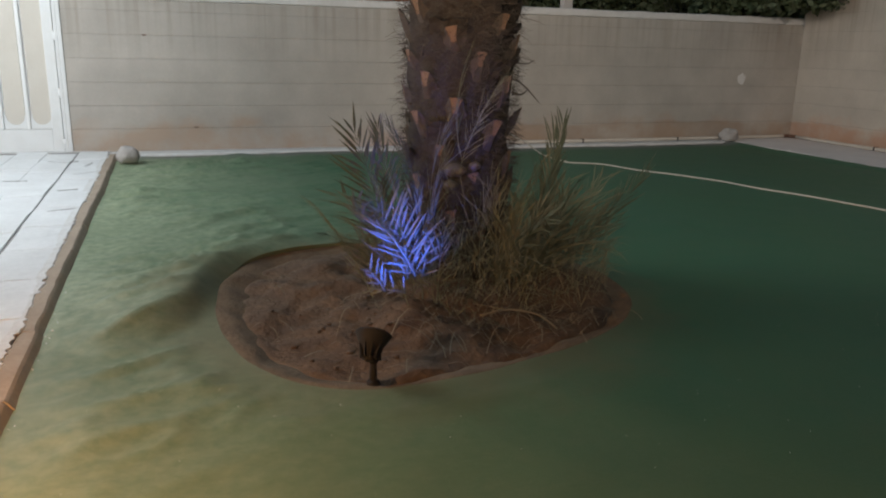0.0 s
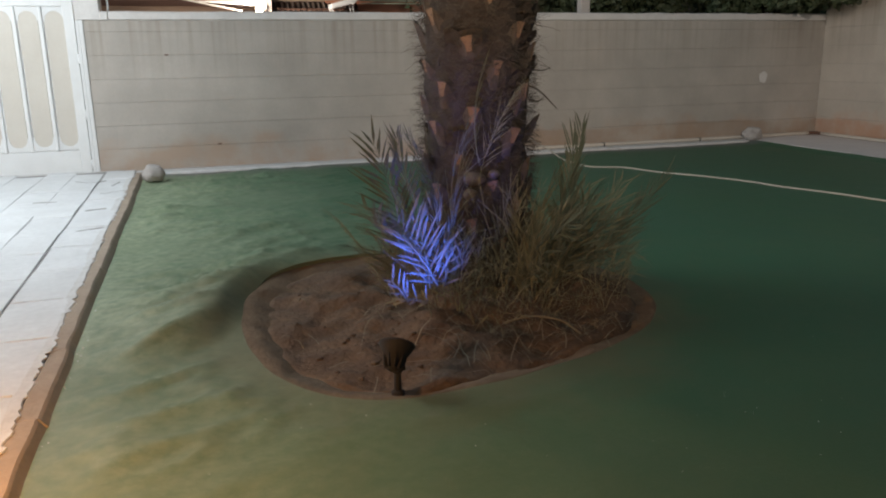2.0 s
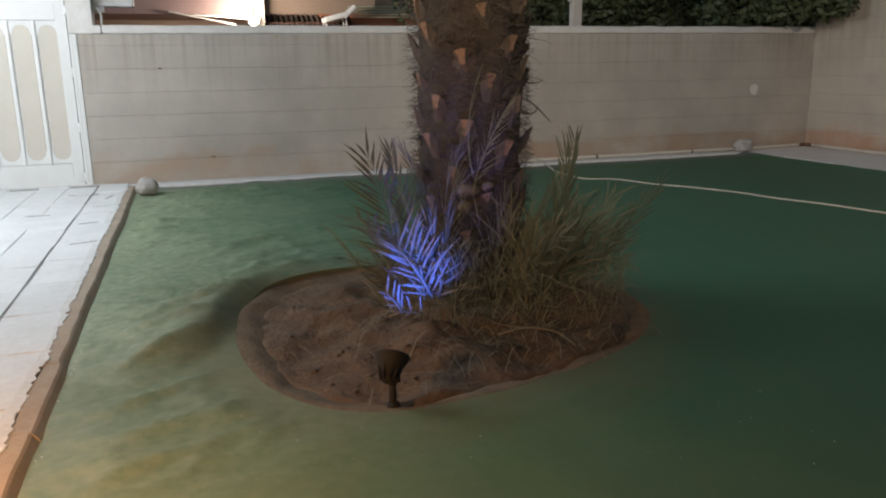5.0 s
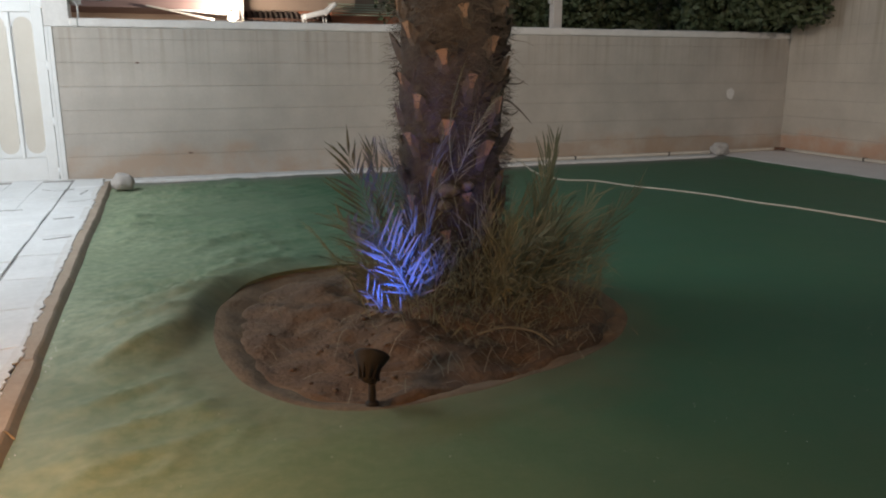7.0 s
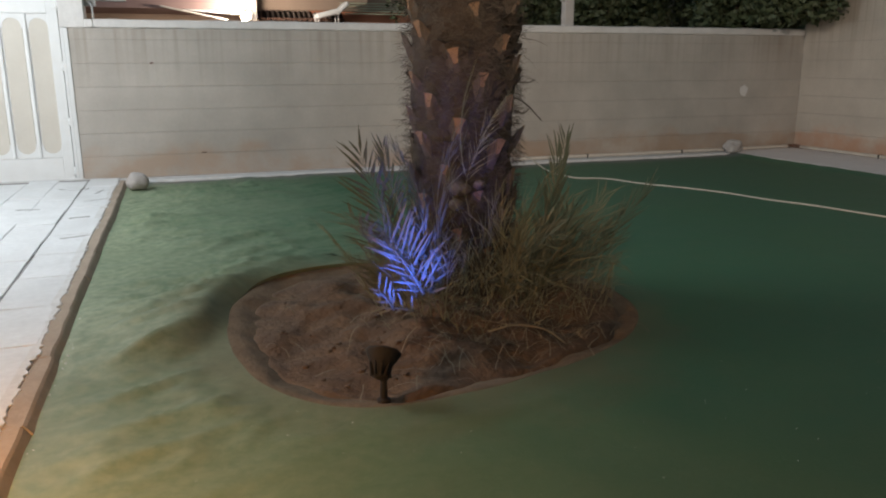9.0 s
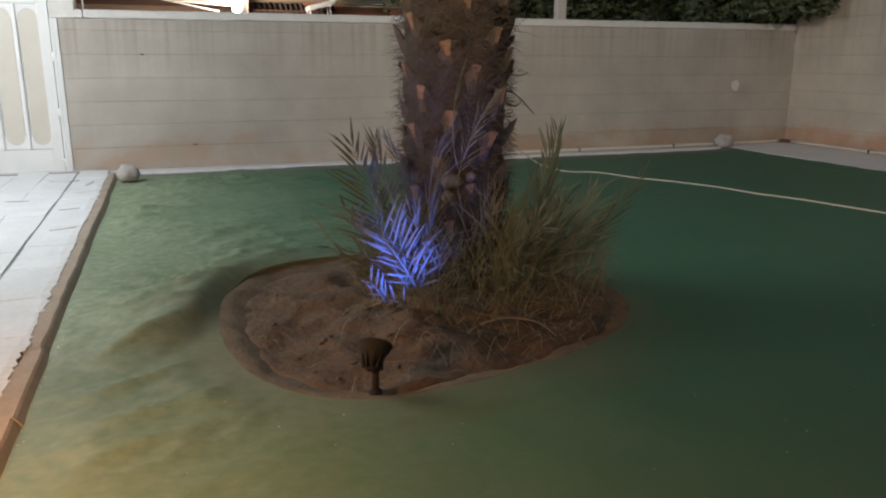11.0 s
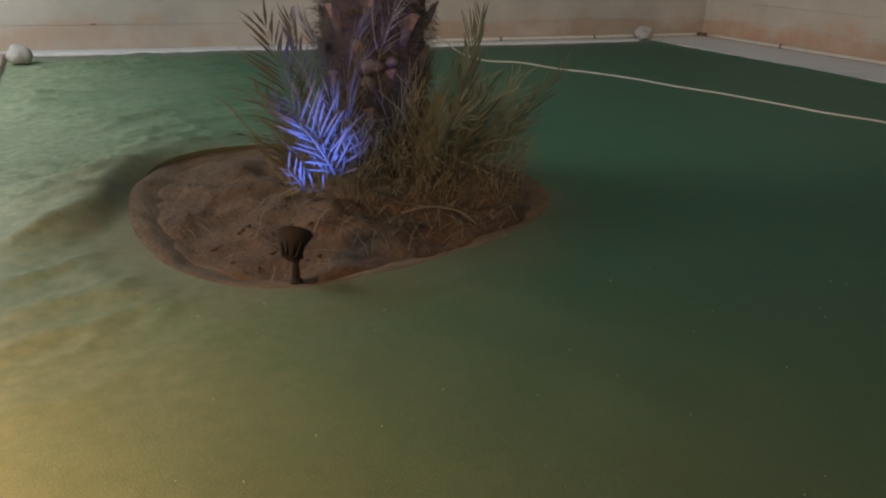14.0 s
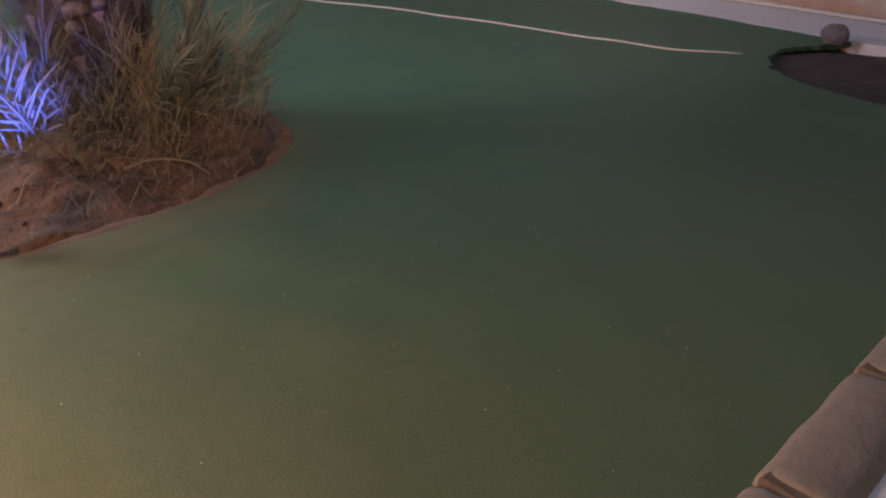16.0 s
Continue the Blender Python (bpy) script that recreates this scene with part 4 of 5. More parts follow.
def palm():
    rng = random.Random(11)
    thing = empty("date_palm", Matrix.Translation(TRUNK), "date palm trunk with cut leaf bases and brown fibre", "palm tree")
    core = bmesh.new()
    rows = []
    for i in range(90):
        z = -0.12 + i * (TRUNK_H + 0.12) / 89
        row = []
        for j in range(48):
            a = 2 * math.pi * j / 48
            p = Vector((math.cos(a) * 2.2, math.sin(a) * 2.2, z * 7))
            r = TRUNK_R * (1.0 + 0.10 * noise.noise(p) + 0.06 * noise.noise(p * 3)) - 0.02 * max(0, 0.25 - z)
            row.append(core.verts.new((r * math.cos(a), r * math.sin(a), z)))
        rows.append(row)
    for a, b in zip(rows, rows[1:]):
        for j in range(48):
            core.faces.new((a[j], a[(j + 1) % 48], b[(j + 1) % 48], b[j])).smooth = True
    core.faces.new(rows[-1])
    part("trunk", core, M_CORE, thing, "dark fibrous trunk")
    # leaf bases: a stub that leans out and up from a broad foot, cut off in a shield of bare wood
    meshes = []
    for k in range(5):
        bm = bmesh.new()
        wt, wb, hh, out = 0.030 + 0.003 * (k % 3), 0.012 + 0.002 * (k % 2), 0.068 + 0.008 * (k % 3), 0.036 + 0.005 * (k % 4)
        shield = [(-wb, 0.0), (0, -0.006), (wb, 0.0), (wb * 1.2, hh * 0.4), (wt * 0.75, hh * 0.75), (wt, hh), (wt * 0.4, hh * 1.06), (-wt * 0.4, hh * 1.05), (-wt, hh), (-wt * 0.75, hh * 0.75), (-wb * 1.2, hh * 0.4)]
        foot = [(y * 1.9, z * 1.1 - 0.085) for y, z in shield]
        secs = []
        for s in range(4):
            t = s / 3
            ring = []
            for n, ((y0, z0), (y1, z1)) in enumerate(zip(foot, shield)):
                d = 0.005 * noise.noise(Vector((n * 1.7, s * 2.3, k * 5)))
                ring.append(bm.verts.new((out * t ** 0.8 + (0.012 * (z1 / hh) if s == 3 else 0) + d, y0 + (y1 - y0) * t ** 0.8 + d, z0 + (z1 - z0) * t)))
            secs.append(ring)
        for a, b in zip(secs, secs[1:]):
            for j in range(len(shield)):
                bm.faces.new((a[j], a[(j + 1) % len(shield)], b[(j + 1) % len(shield)], b[j]))
        face = bm.faces.new(secs[-1])
        face.material_index = 1
        bmesh.ops.recalc_face_normals(bm, faces=bm.faces)
        r = bmesh.ops.inset_individual(bm, faces=[face], thickness=0.003, depth=-0.003)
        me = bpy.data.meshes.new("leaf_base")
        bm.to_mesh(me)
        bm.free()
        me.materials.append(M_BOOT)
        me.materials.append(M_CUT)
        meshes.append(me)
    for k in range(122):
        z = 0.16 + k * 0.0205
        a = math.radians(k * 137.508) + rng.uniform(-0.10, 0.10)
        s = rng.uniform(0.66, 0.98)
        m = Matrix.Rotation(a, 4, "Z") @ Matrix.Translation((TRUNK_R * 0.97, 0, z + rng.uniform(-0.015, 0.015))) @ pose(0, 0, 0, rng.uniform(-14, 14), rng.uniform(-8, 10), 0) @ Matrix.Diagonal((s * rng.uniform(0.7, 1.1), s, s * rng.uniform(0.8, 1.15), 1))
        share("leaf_base", meshes[k % 5], thing, m)
    # ragged fibre between the bases
    verts, faces = [], []
    for k in range(17000):
        a, z = rng.uniform(0, 6.283), rng.uniform(0.05, 1.75) if k < 15500 else rng.uniform(1.7, 2.65)
        r = TRUNK_R * rng.uniform(0.98, 1.17)
        base = Vector((r * math.cos(a), r * math.sin(a), z))
        out = Vector((math.cos(a), math.sin(a), 0))
        side = Vector((-math.sin(a), math.cos(a), 0))
        d = (out * rng.uniform(0.05, 0.6) + side * rng.uniform(-1, 1) + Vector((0, 0, rng.uniform(-0.5, 0.5)))).normalized()
        ln, w = rng.uniform(0.03, 0.085) * (1.5 if k % 9 == 0 else 1), rng.uniform(0.0004, 0.0012)
        wv = d.cross(out).normalized() * w
        b = len(verts)
        mid = base + d * ln * 0.55
        tip = base + d * ln + Vector((0, 0, -0.12 * ln)) - out * 0.05 * ln
        verts += [base - wv, base + wv, mid + wv * 0.8, mid - wv * 0.8, tip]
        faces += [(b, b + 1, b + 2, b + 3), (b + 3, b + 2, b + 4)]
    me = bpy.data.meshes.new("fibre")
    me.from_pydata([tuple(v) for v in verts], [], faces)
    me.materials.append(M_FIBRE)
    tagged(share("fibre", me, thing, Matrix.Identity(4)), "ragged brown fibre", kind="stuff")
    # flaps of woven fibre sheet
    for k in range(26):
        a, z = rng.uniform(0, 6.283), rng.uniform(0.15, 1.5)
        bm = bmesh.new()
        w, h = rng.uniform(0.05, 0.09), rng.uniform(0.03, 0.07)
        rows = []
        for i in range(6):
            row = []
            for j in range(4):
                u, v = i / 5 - 0.5, j / 3
                rr = TRUNK_R * 1.02 + 0.012 + 0.022 * v + 0.014 * noise.noise(Vector((u * 6, v * 4, k)))
                aa = a + u * w / TRUNK_R * 2
                row.append(bm.verts.new((rr * math.cos(aa), rr * math.sin(aa), z + h * v + 0.02 * noise.noise(Vector((u * 5, k, 0))))))
            rows.append(row)
        for p, q in zip(rows, rows[1:]):
            for j in range(3):
                bm.faces.new((p[j], q[j], q[j + 1], p[j + 1]))
        bmesh.ops.solidify(bm, geom=bm.faces[:], thickness=0.003)
        part("fibre_sheet", bm, M_BOOT, thing)
    # rounded pale stubs low on the trunk
    bulb = bmesh.new()
    bmesh.ops.create_icosphere(bulb, subdivisions=3, radius=1.0)
    for v in bulb.verts:
        v.co *= 1 + 0.12 * noise.noise(v.co * 1.6) + 0.05 * noise.noise(v.co * 5)
        v.co.z -= 0.25 * max(0.0, v.co.x) ** 2
    me = bpy.data.meshes.new("stub")
    bulb.to_mesh(me)
    bulb.free()
    me.materials.append(M_STUB)
    for p in me.polygons:
        p.use_smooth = True
    for a, z, w, h in ((-1.98, 0.505, 0.044, 0.028), (-2.05, 0.440, 0.030, 0.024), (-1.62, 0.52, 0.024, 0.018)):
        share("stub", me, thing, Matrix.Rotation(a, 4, "Z") @ Matrix.Translation((TRUNK_R + 0.012, 0, z)) @ pose(0, 0, 0, 0, -30, 0) @ Matrix.Diagonal((0.034, w, h, 1)))
    # bent dry spines that stand out from the bark
    for a, z, ln, rise, seed in ((-0.42, 0.84, 0.13, -0.07, 1), (-0.50, 0.90, 0.09, 0.05, 2), (-0.38, 0.80, 0.08, 0.02, 3), (-0.45, 1.31, 0.07, 0.03, 4), (-2.75, 1.22, 0.05, -0.03, 5), (-2.70, 0.95, 0.05, 0.02, 6)):
        pts = []
        for i in range(5):
            t = i / 4
            pts.append(((TRUNK_R + 0.01 + ln * t) * math.cos(a + 0.25 * t), (TRUNK_R + 0.01 + ln * t) * math.sin(a + 0.25 * t), z + rise * t + 0.02 * math.sin(3 * t + seed)))
        part("dry_spine", tube(bmesh.new(), pts, [0.004, 0.0036, 0.003, 0.0024, 0.0012], 6), M_BOOT, thing)
    return thing


palm()


# ---------- offshoot fronds ----------
def frond_mesh(name, length, pairs, leaf, arch, seed, mat, open_angle=38.0, sweep=0.25, blade=1.0, wild=7.0):
    """A pinnate frond along +z that arches towards +x, leaflets in two ranks."""
    rng = random.Random(seed)
    verts, faces = [], []

    def spine(t):
        return Vector((arch * length * t * t, 0, length * (t - 0.18 * arch * t * t)))

    for i in range(7):
        t = i / 6
        c, r = spine(t), 0.0065 * (1 - 0.8 * t)
        for j in range(4):
            a = math.pi / 2 * j
            verts.append(c + Vector((r * math.cos(a), r * math.sin(a), 0)))
    for i in range(6):
        for j in range(4):
            faces.append((i * 4 + j, i * 4 + (j + 1) % 4, i * 4 + 4 + (j + 1) % 4, i * 4 + 4 + j))
    for i in range(pairs):
        t = 0.16 + 0.84 * i / (pairs - 1)
        c = spine(t)
        d = (spine(min(1, t + 0.03)) - spine(t - 0.03)).normalized()
        for side in (-1, 1):
            ln = leaf * (0.75 + 0.5 * math.sin(math.pi * min(1, 0.15 + t * 0.8))) * rng.uniform(0.8 - 0.012 * wild, 1.15 + 0.004 * wild)
            ang = radians(open_angle * (1.25 - 0.75 * t) + rng.uniform(-wild, wild))
            lift = rng.uniform(0.05, 0.5)
            nrm = d.cross(Vector((0, 1, 0))).normalized()
            way = (d * math.cos(ang) + (Vector((0, side, 0)) + nrm * -lift).normalized() * math.sin(ang)).normalized()
            flat = way.cross(nrm).normalized()
            w = rng.uniform(0.0065, 0.0115) * blade
            droop = Vector((0, 0, -1)) * sweep * ln * rng.uniform(0.0, 0.8)
            b = len(verts)
            p1, p2 = c + way * ln * 0.35, c + way * ln * 0.75 + droop * 0.4
            verts += [c, p1 - flat * w + nrm * 0.002, p1 - nrm * 0.002, p1 + flat * w + nrm * 0.002, p2 - flat * w * 0.5, p2 + flat * w * 0.5, c + way * ln + droop]
            faces += [(b, b + 2, b + 1), (b, b + 3, b + 2), (b + 1, b + 2, b + 4), (b + 2, b + 5, b + 4), (b + 2, b + 3, b + 5), (b + 4, b + 5, b + 6)]
    me = bpy.data.meshes.new(name)
    me.from_pydata([tuple(v) for v in verts], [], faces)
    me.materials.append(mat)
    return me


FROND = {}
for key, mat in (("green", M_LEAF), ("grey", M_LEAF_GREY), ("dark", M_LEAF_DARK), ("stiff", M_LEAF_DARK), ("broad", M_LEAF_GREY)):
    FROND[key] = [frond_mesh("frond", 1.0, 10 + 2 * (k % 3) + {"broad": -4, "stiff": 6}.get(key, 0), 0.37 + 0.04 * (k % 2) + {"broad": 0.08, "stiff": -0.08}.get(key, 0), (0.15, 0.32, 0.5, 0.25)[k], 20 + 5 * k + len(key), mat, open_angle=(30, 40, 36, 26)[k] + (6 if key == "broad" else 0), wild=7 if key == "stiff" else 17, blade={"dark": 1.0, "stiff": 1.1, "broad": 1.65, "green": 0.7, "grey": 0.62}.get(key, 0.9)) for k in range(4)]



def beam_frond(parent, base, size, tilt, right_turn, left_turn, pairs, leaf, seed):
    """A stiff frond that faces the yard: broad blades rise on one side of its rib, others lie out on the other."""
    rng = random.Random(seed)
    across, up, near = Vector((0.94, -0.34, 0.0)), Vector((0.08, 0.22, 0.97)), Vector((-0.33, -0.92, 0.22))
    base = Vector(base)

    def way(deg):
        return across * math.cos(radians(deg)) + up * math.sin(radians(deg))

    rib = [base + way(tilt + 8 * t) * size * t + near * 0.03 * t for t in (0, 0.33, 0.66, 1.0)]
    bm = tube(bmesh.new(), rib, [0.005, 0.0045, 0.0035, 0.002], 6)
    for i in range(pairs):
        t = 0.05 + 0.95 * i / (pairs - 1)
        c = base + way(tilt + 8 * t) * size * t + near * (0.03 * t + 0.004)
        for turn in (right_turn, left_turn):
            ln = leaf * (1.0 - 0.25 * abs(t - 0.45)) * rng.uniform(0.82, 1.12) * (1.0 if turn == right_turn else rng.uniform(0.45, 0.85))
            d = (way(tilt + turn * (1.1 - 0.3 * t) + rng.uniform(-10, 10)) + near * rng.uniform(0.0, 0.45)).normalized()
            flat = d.cross(near).normalized()
            w = rng.uniform(0.0032, 0.0050)
            tip = c + d * ln + Vector((0, 0, -0.05 * ln))
            p1, p2 = c + d * ln * 0.3, c + d * ln * 0.72
            vs = [bm.verts.new(p) for p in (c, p1 - flat * w, p1 + near * 0.002, p1 + flat * w, p2 - flat * w * 0.7, p2 + flat * w * 0.7, tip)]
            for f in ((0, 2, 1), (0, 3, 2), (1, 2, 4), (2, 5, 4), (2, 3, 5), (4, 5, 6)):
                bm.faces.new([vs[k] for k in f])
    bmesh.ops.transform(bm, matrix=parent.matrix_world.inverted(), verts=bm.verts)
    part("frond", bm, M_LEAF_GREY, parent, "stiff frond with broad pale leaflets")


def frond_at(parent, base, tip, key, which, twist=0.0, width=1.0):
    base, tip = Vector(base), Vector(tip)
    me = FROND[key][which % 4]
    arch = (0.15, 0.32, 0.5, 0.25)[which % 4]
    chord = Vector((arch, 0, 1 - 0.18 * arch))
    way = tip - base
    size = way.length / chord.length
    z = way.normalized()
    out = Vector((z.x, z.y, 0))
    out = out.normalized() if out.length > 0.05 else Vector((0, -1, 0))
    x = (out - z * out.dot(z)).normalized()
    y = z.cross(x)
    turn = Matrix((x, y, z)).transposed().to_4x4()
    lean = Matrix.Rotation(-math.atan2(chord.x, chord.z), 4, "Y")
    m = Matrix.Translation(base) @ turn @ Matrix.Rotation(twist, 4, "Z") @ lean @ Matrix.Diagonal((size, size * width, size, 1))
    return share("frond", me, parent, parent.matrix_world.inverted() @ m)


def offshoot(base, label, rows, fill, seed, centre_angle, spread, keys, lean):
    rng = random.Random(seed)
    thing = empty("palm_offshoot", Matrix.Translation(base), label, "palm shoot", group="shoots round the palm")
    bpy.context.view_layer.update()
    for b, t, key, which, twist, width in rows:
        frond_at(thing, b, t, key, which, twist, width)
    for k in range(fill):
        a = centre_angle + rng.uniform(-spread, spread)
        tilt = rng.uniform(0.10, lean)
        ln = rng.uniform(0.24, 0.50) * (1 - 0.25 * tilt)
        b = Vector(base) + Vector((rng.uniform(-0.10, 0.10), rng.uniform(-0.08, 0.08), rng.uniform(-0.02, 0.06)))
        t = b + ln * Vector((math.cos(a) * math.sin(tilt), math.sin(a) * math.sin(tilt), math.cos(tilt)))
        frond_at(thing, b, t, rng.choice(keys), rng.randrange(4), rng.uniform(-0.9, 0.9), rng.uniform(0.8, 1.2))
    return thing


offshoot((1.63, -4.52, 0.02), "grey-green palm shoot with stiff narrow leaflets", [
    ((1.68, -4.46, 0.14), (1.515, -4.44, 0.645), "stiff", 1, 1.45, 1.0),
    ((1.69, -4.46, 0.20), (1.60, -4.46, 0.665), "stiff", 0, 1.2, 0.9),
    ((1.80, -4.48, 0.34), (1.645, -4.50, 0.665), "stiff", 3, 1.2, 0.5),
    ((1.66, -4.56, 0.05), (1.45, -4.72, 0.42), "grey", 1, 0.5, 0.8),
    ((1.62, -4.58, 0.05), (1.38, -4.62, 0.30), "dark", 2, 0.0, 0.7),
], 19, 31, 3.6, 1.3, ("grey", "grey", "stiff"), 0.6)
beam_shoot = offshoot((1.76, -4.72, 0.02), "palm shoot with pale broad-spread leaflets beside the spotlight", [
    ((1.66, -4.80, 0.20), (1.64, -4.86, 0.47), "broad", 0, 0.2, 0.5),
    ((1.70, -4.80, 0.10), (1.73, -4.90, 0.36), "grey", 1, 0.6, 0.7),
    ((1.64, -4.80, 0.02), (1.50, -4.84, 0.44), "grey", 0, 1.2, 0.6),
    ((1.76, -4.78, 0.05), (1.70, -4.88, 0.54), "grey", 3, 1.4, 0.6),
    ((1.90, -4.56, 0.58), (1.90, -4.60, 0.92), "grey", 3, 1.0, 0.7),
    ((1.93, -4.56, 0.60), (2.03, -4.64, 0.86), "grey", 0, 0.6, 0.7),
    ((1.88, -4.56, 0.42), (1.83, -4.64, 0.74), "grey", 2, 1.2, 0.7),
    ((1.90, -4.56, 0.50), (1.98, -4.62, 0.78), "green", 1, -0.8, 0.7),
    ((1.80, -4.60, 0.20), (1.78, -4.68, 0.66), "grey", 1, 0.9, 0.6),
    ((1.96, -4.66, 0.10), (1.94, -4.78, 0.50), "grey", 3, 0.4, 0.7),
], 5, 32, 4.4, 1.6, ("grey", "grey", "green"), 0.6)
beam_frond(beam_shoot, (1.612, -4.93, 0.215), 0.205, 116, -56, 50, 8, 0.205, 1)
beam_frond(beam_shoot, (1.600, -4.88, 0.190), 0.22, 92, -30, 40, 6, 0.12, 5)
beam_frond(beam_shoot, (1.500, -4.95, 0.175), 0.085, 118, -34, 46, 4, 0.085, 2)
beam_frond(beam_shoot, (1.650, -4.88, 0.195), 0.12, 74, -50, 36, 4, 0.09, 3)
beam_frond(beam_shoot, (1.570, -4.95, 0.165), 0.10, 165, -60, 30, 4, 0.08, 4)
offshoot((2.08, -4.70, 0.02), "olive green palm shoot with arching fronds", [
    ((2.10, -4.66, 0.10), (2.12, -4.80, 0.56), "green", 1, 0.6, 0.8),
    ((2.05, -4.66, 0.10), (1.95, -4.82, 0.50), "green", 0, 0.9, 0.8),
], 28, 33, 4.9, 1.3, ("green", "green", "dark"), 0.95)
offshoot((2.30, -4.48, 0.02), "dark green palm shoot with long outward fronds", [
    ((2.26, -4.44, 0.10), (2.44, -4.37, 0.655), "stiff", 0, 1.5, 0.95),
    ((2.28, -4.44, 0.12), (2.385, -4.40, 0.60), "stiff", 3, 1.3, 0.85),
    ((2.28, -4.42, 0.12), (2.36, -4.30, 0.44), "dark", 3, 1.3, 0.7),
    ((2.34, -4.50, 0.06), (2.775, -4.50, 0.455), "stiff", 1, 1.4, 0.42),
    ((2.34, -4.50, 0.06), (2.68, -4.44, 0.33), "stiff", 3, 1.2, 0.6),
    ((2.34, -4.52, 0.04), (2.64, -4.52, 0.25), "dark", 3, 1.2, 0.6),
    ((2.30, -4.54, 0.04), (2.50, -4.62, 0.34), "green", 1, 0.3, 0.8),
], 24, 34, 5.5, 1.2, ("green", "dark", "dark"), 0.8)

# dry leaves and straw on the soil
rng = random.Random(21)
verts, faces = [], []
for k in range(240):
    a = rng.uniform(3.3, 6.2) if k < 190 else rng.uniform(0, 6.283)
    r = (bed_radius(a) - 0.12) * rng.uniform(0.25, 0.98)
    x, y = BED.x + r * math.cos(a), BED.y + r * math.sin(a)
    if k < 100:
        x, y = 2.0 + rng.gauss(0, 0.22), -4.96 + rng.gauss(0, 0.09)
    ln, t, w = rng.uniform(0.04, 0.16), rng.uniform(0, 6.283), rng.uniform(0.0008, 0.0020)
    d, s = Vector((math.cos(t), math.sin(t), 0)), Vector((-math.sin(t), math.cos(t), 0)) * w
    lift = rng.uniform(0.0, 0.03)
    b = len(verts)
    for i in range(4):
        u = i / 3
        p = Vector((x, y, 0)) + d * ln * (u - 0.5) + Vector((0, 0, lift * math.sin(math.pi * u))) + s * 6 * math.sin(2 * u)
        p.z += soil_height(p.x, p.y) + 0.006
        verts += [tuple(p - s), tuple(p + s)]
    for i in range(3):
        faces.append((b + 2 * i, b + 2 * i + 1, b + 2 * i + 3, b + 2 * i + 2))
me = bpy.data.meshes.new("dry_straw")
me.from_pydata(verts, [], faces)
me.materials.append(M_STRAW)
tagged(new("dry_straw", me), "dry straw and dead leaflets scattered on the soil", "straw", kind="stuff")
verts, faces = [], []
for k in range(1900):
    a = rng.uniform(4.25, 6.2) if k < 1740 else rng.uniform(3.0, 4.4)
    r = rng.uniform(0.24, 0.66 if k < 1740 else 0.48)
    p = Vector((TRUNK.x + r * math.cos(a), TRUNK.y + r * math.sin(a), rng.uniform(0.0, 0.42) * (1.25 - r)))
    d = Vector((math.cos(a) * rng.uniform(-0.2, 0.8) + rng.uniform(-0.5, 0.5), math.sin(a) * rng.uniform(-0.2, 0.8) + rng.uniform(-0.4, 0.4), rng.uniform(-0.4, 1.5))).normalized()
    s = d.cross(Vector((rng.uniform(-1, 1), rng.uniform(-1, 1), 0.3))).normalized() * rng.uniform(0.0006, 0.0015)
    ln = rng.uniform(0.07, 0.20)
    b = len(verts)
    q, t = p + d * ln * 0.5, p + d * ln + Vector((0, 0, -0.12 * ln))
    verts += [tuple(v) for v in (p - s, p + s, q + s, q - s, t)]
    faces += [(b, b + 1, b + 2, b + 3), (b + 3, b + 2, b + 4)]
me = bpy.data.meshes.new("dead_leaflets")
me.from_pydata(verts, [], faces)
me.materials.append(M_DEAD)
tagged(new("dead_leaflets", me), "brown dead leaflets tangled among the palm shoots", "dead leaves", kind="stuff")
litter = empty("dry_frond", pose(2.0, -4.95, 0.03), "dried straw-coloured palm frond lying on the soil", "dead frond")
bpy.context.view_layer.update()
FROND["dry"] = [frond_mesh("frond", 1.0, 7, 0.26, (0.15, 0.32, 0.5, 0.25)[k], 90 + k, M_STRAW, open_angle=46, sweep=0.8, blade=0.55, wild=28) for k in range(4)]
frond_at(litter, (1.84, -4.90, 0.085), (2.17, -4.99, 0.03), "dry", 0, 1.1, 0.8)
frond_at(litter, (2.02, -5.02, 0.03), (2.34, -4.97, 0.03), "dry", 3, 0.6, 0.6)
arch = bmesh.new()
tube(arch, smooth_line([(1.86, -4.92, 0.045), (1.96, -4.94, 0.065), (2.06, -4.98, 0.050), (2.12, -5.02, 0.005)], 5), 0.0038, 6)
tagged(obj("dry_stalk", arch, M_STRAW), "bent dry frond stalk lying on the soil", "stalk")


# small marks on the back wall
def wall_mark(name, x, z, w, h, mat, label, seed):
    bm = bmesh.new()
    ring = []
    for j in range(18):
        t = 2 * math.pi * j / 18
        r = 1 + 0.35 * noise.noise(Vector((math.cos(t) * 1.6, math.sin(t) * 1.6, seed)))
        ring.append((x + w * r * math.cos(t), z + h * r * math.sin(t)))
    front = [bm.verts.new((p, -0.004, q)) for p, q in ring]
    back = [bm.verts.new((p, 0.004, q)) for p, q in ring]
    bm.faces.new(front)
    for j in range(18):
        bm.faces.new((front[j], back[j], back[(j + 1) % 18], front[(j + 1) % 18]))
    bmesh.ops.recalc_face_normals(bm, faces=bm.faces)
    part(name, bm, mat, wall_back, label)


wall_mark("plaster_patch", 7.02, 0.705, 0.055, 0.058, M_CAP, "pale plaster patch", 3)
wall_mark("rust_spot", 0.672, 1.022, 0.020, 0.006, M_BROWN, "dark rusty nail hole", 5)
wall_mark("rust_spot", 1.06, 0.228, 0.022, 0.006, M_BROWN, "dark rusty nail hole", 7)


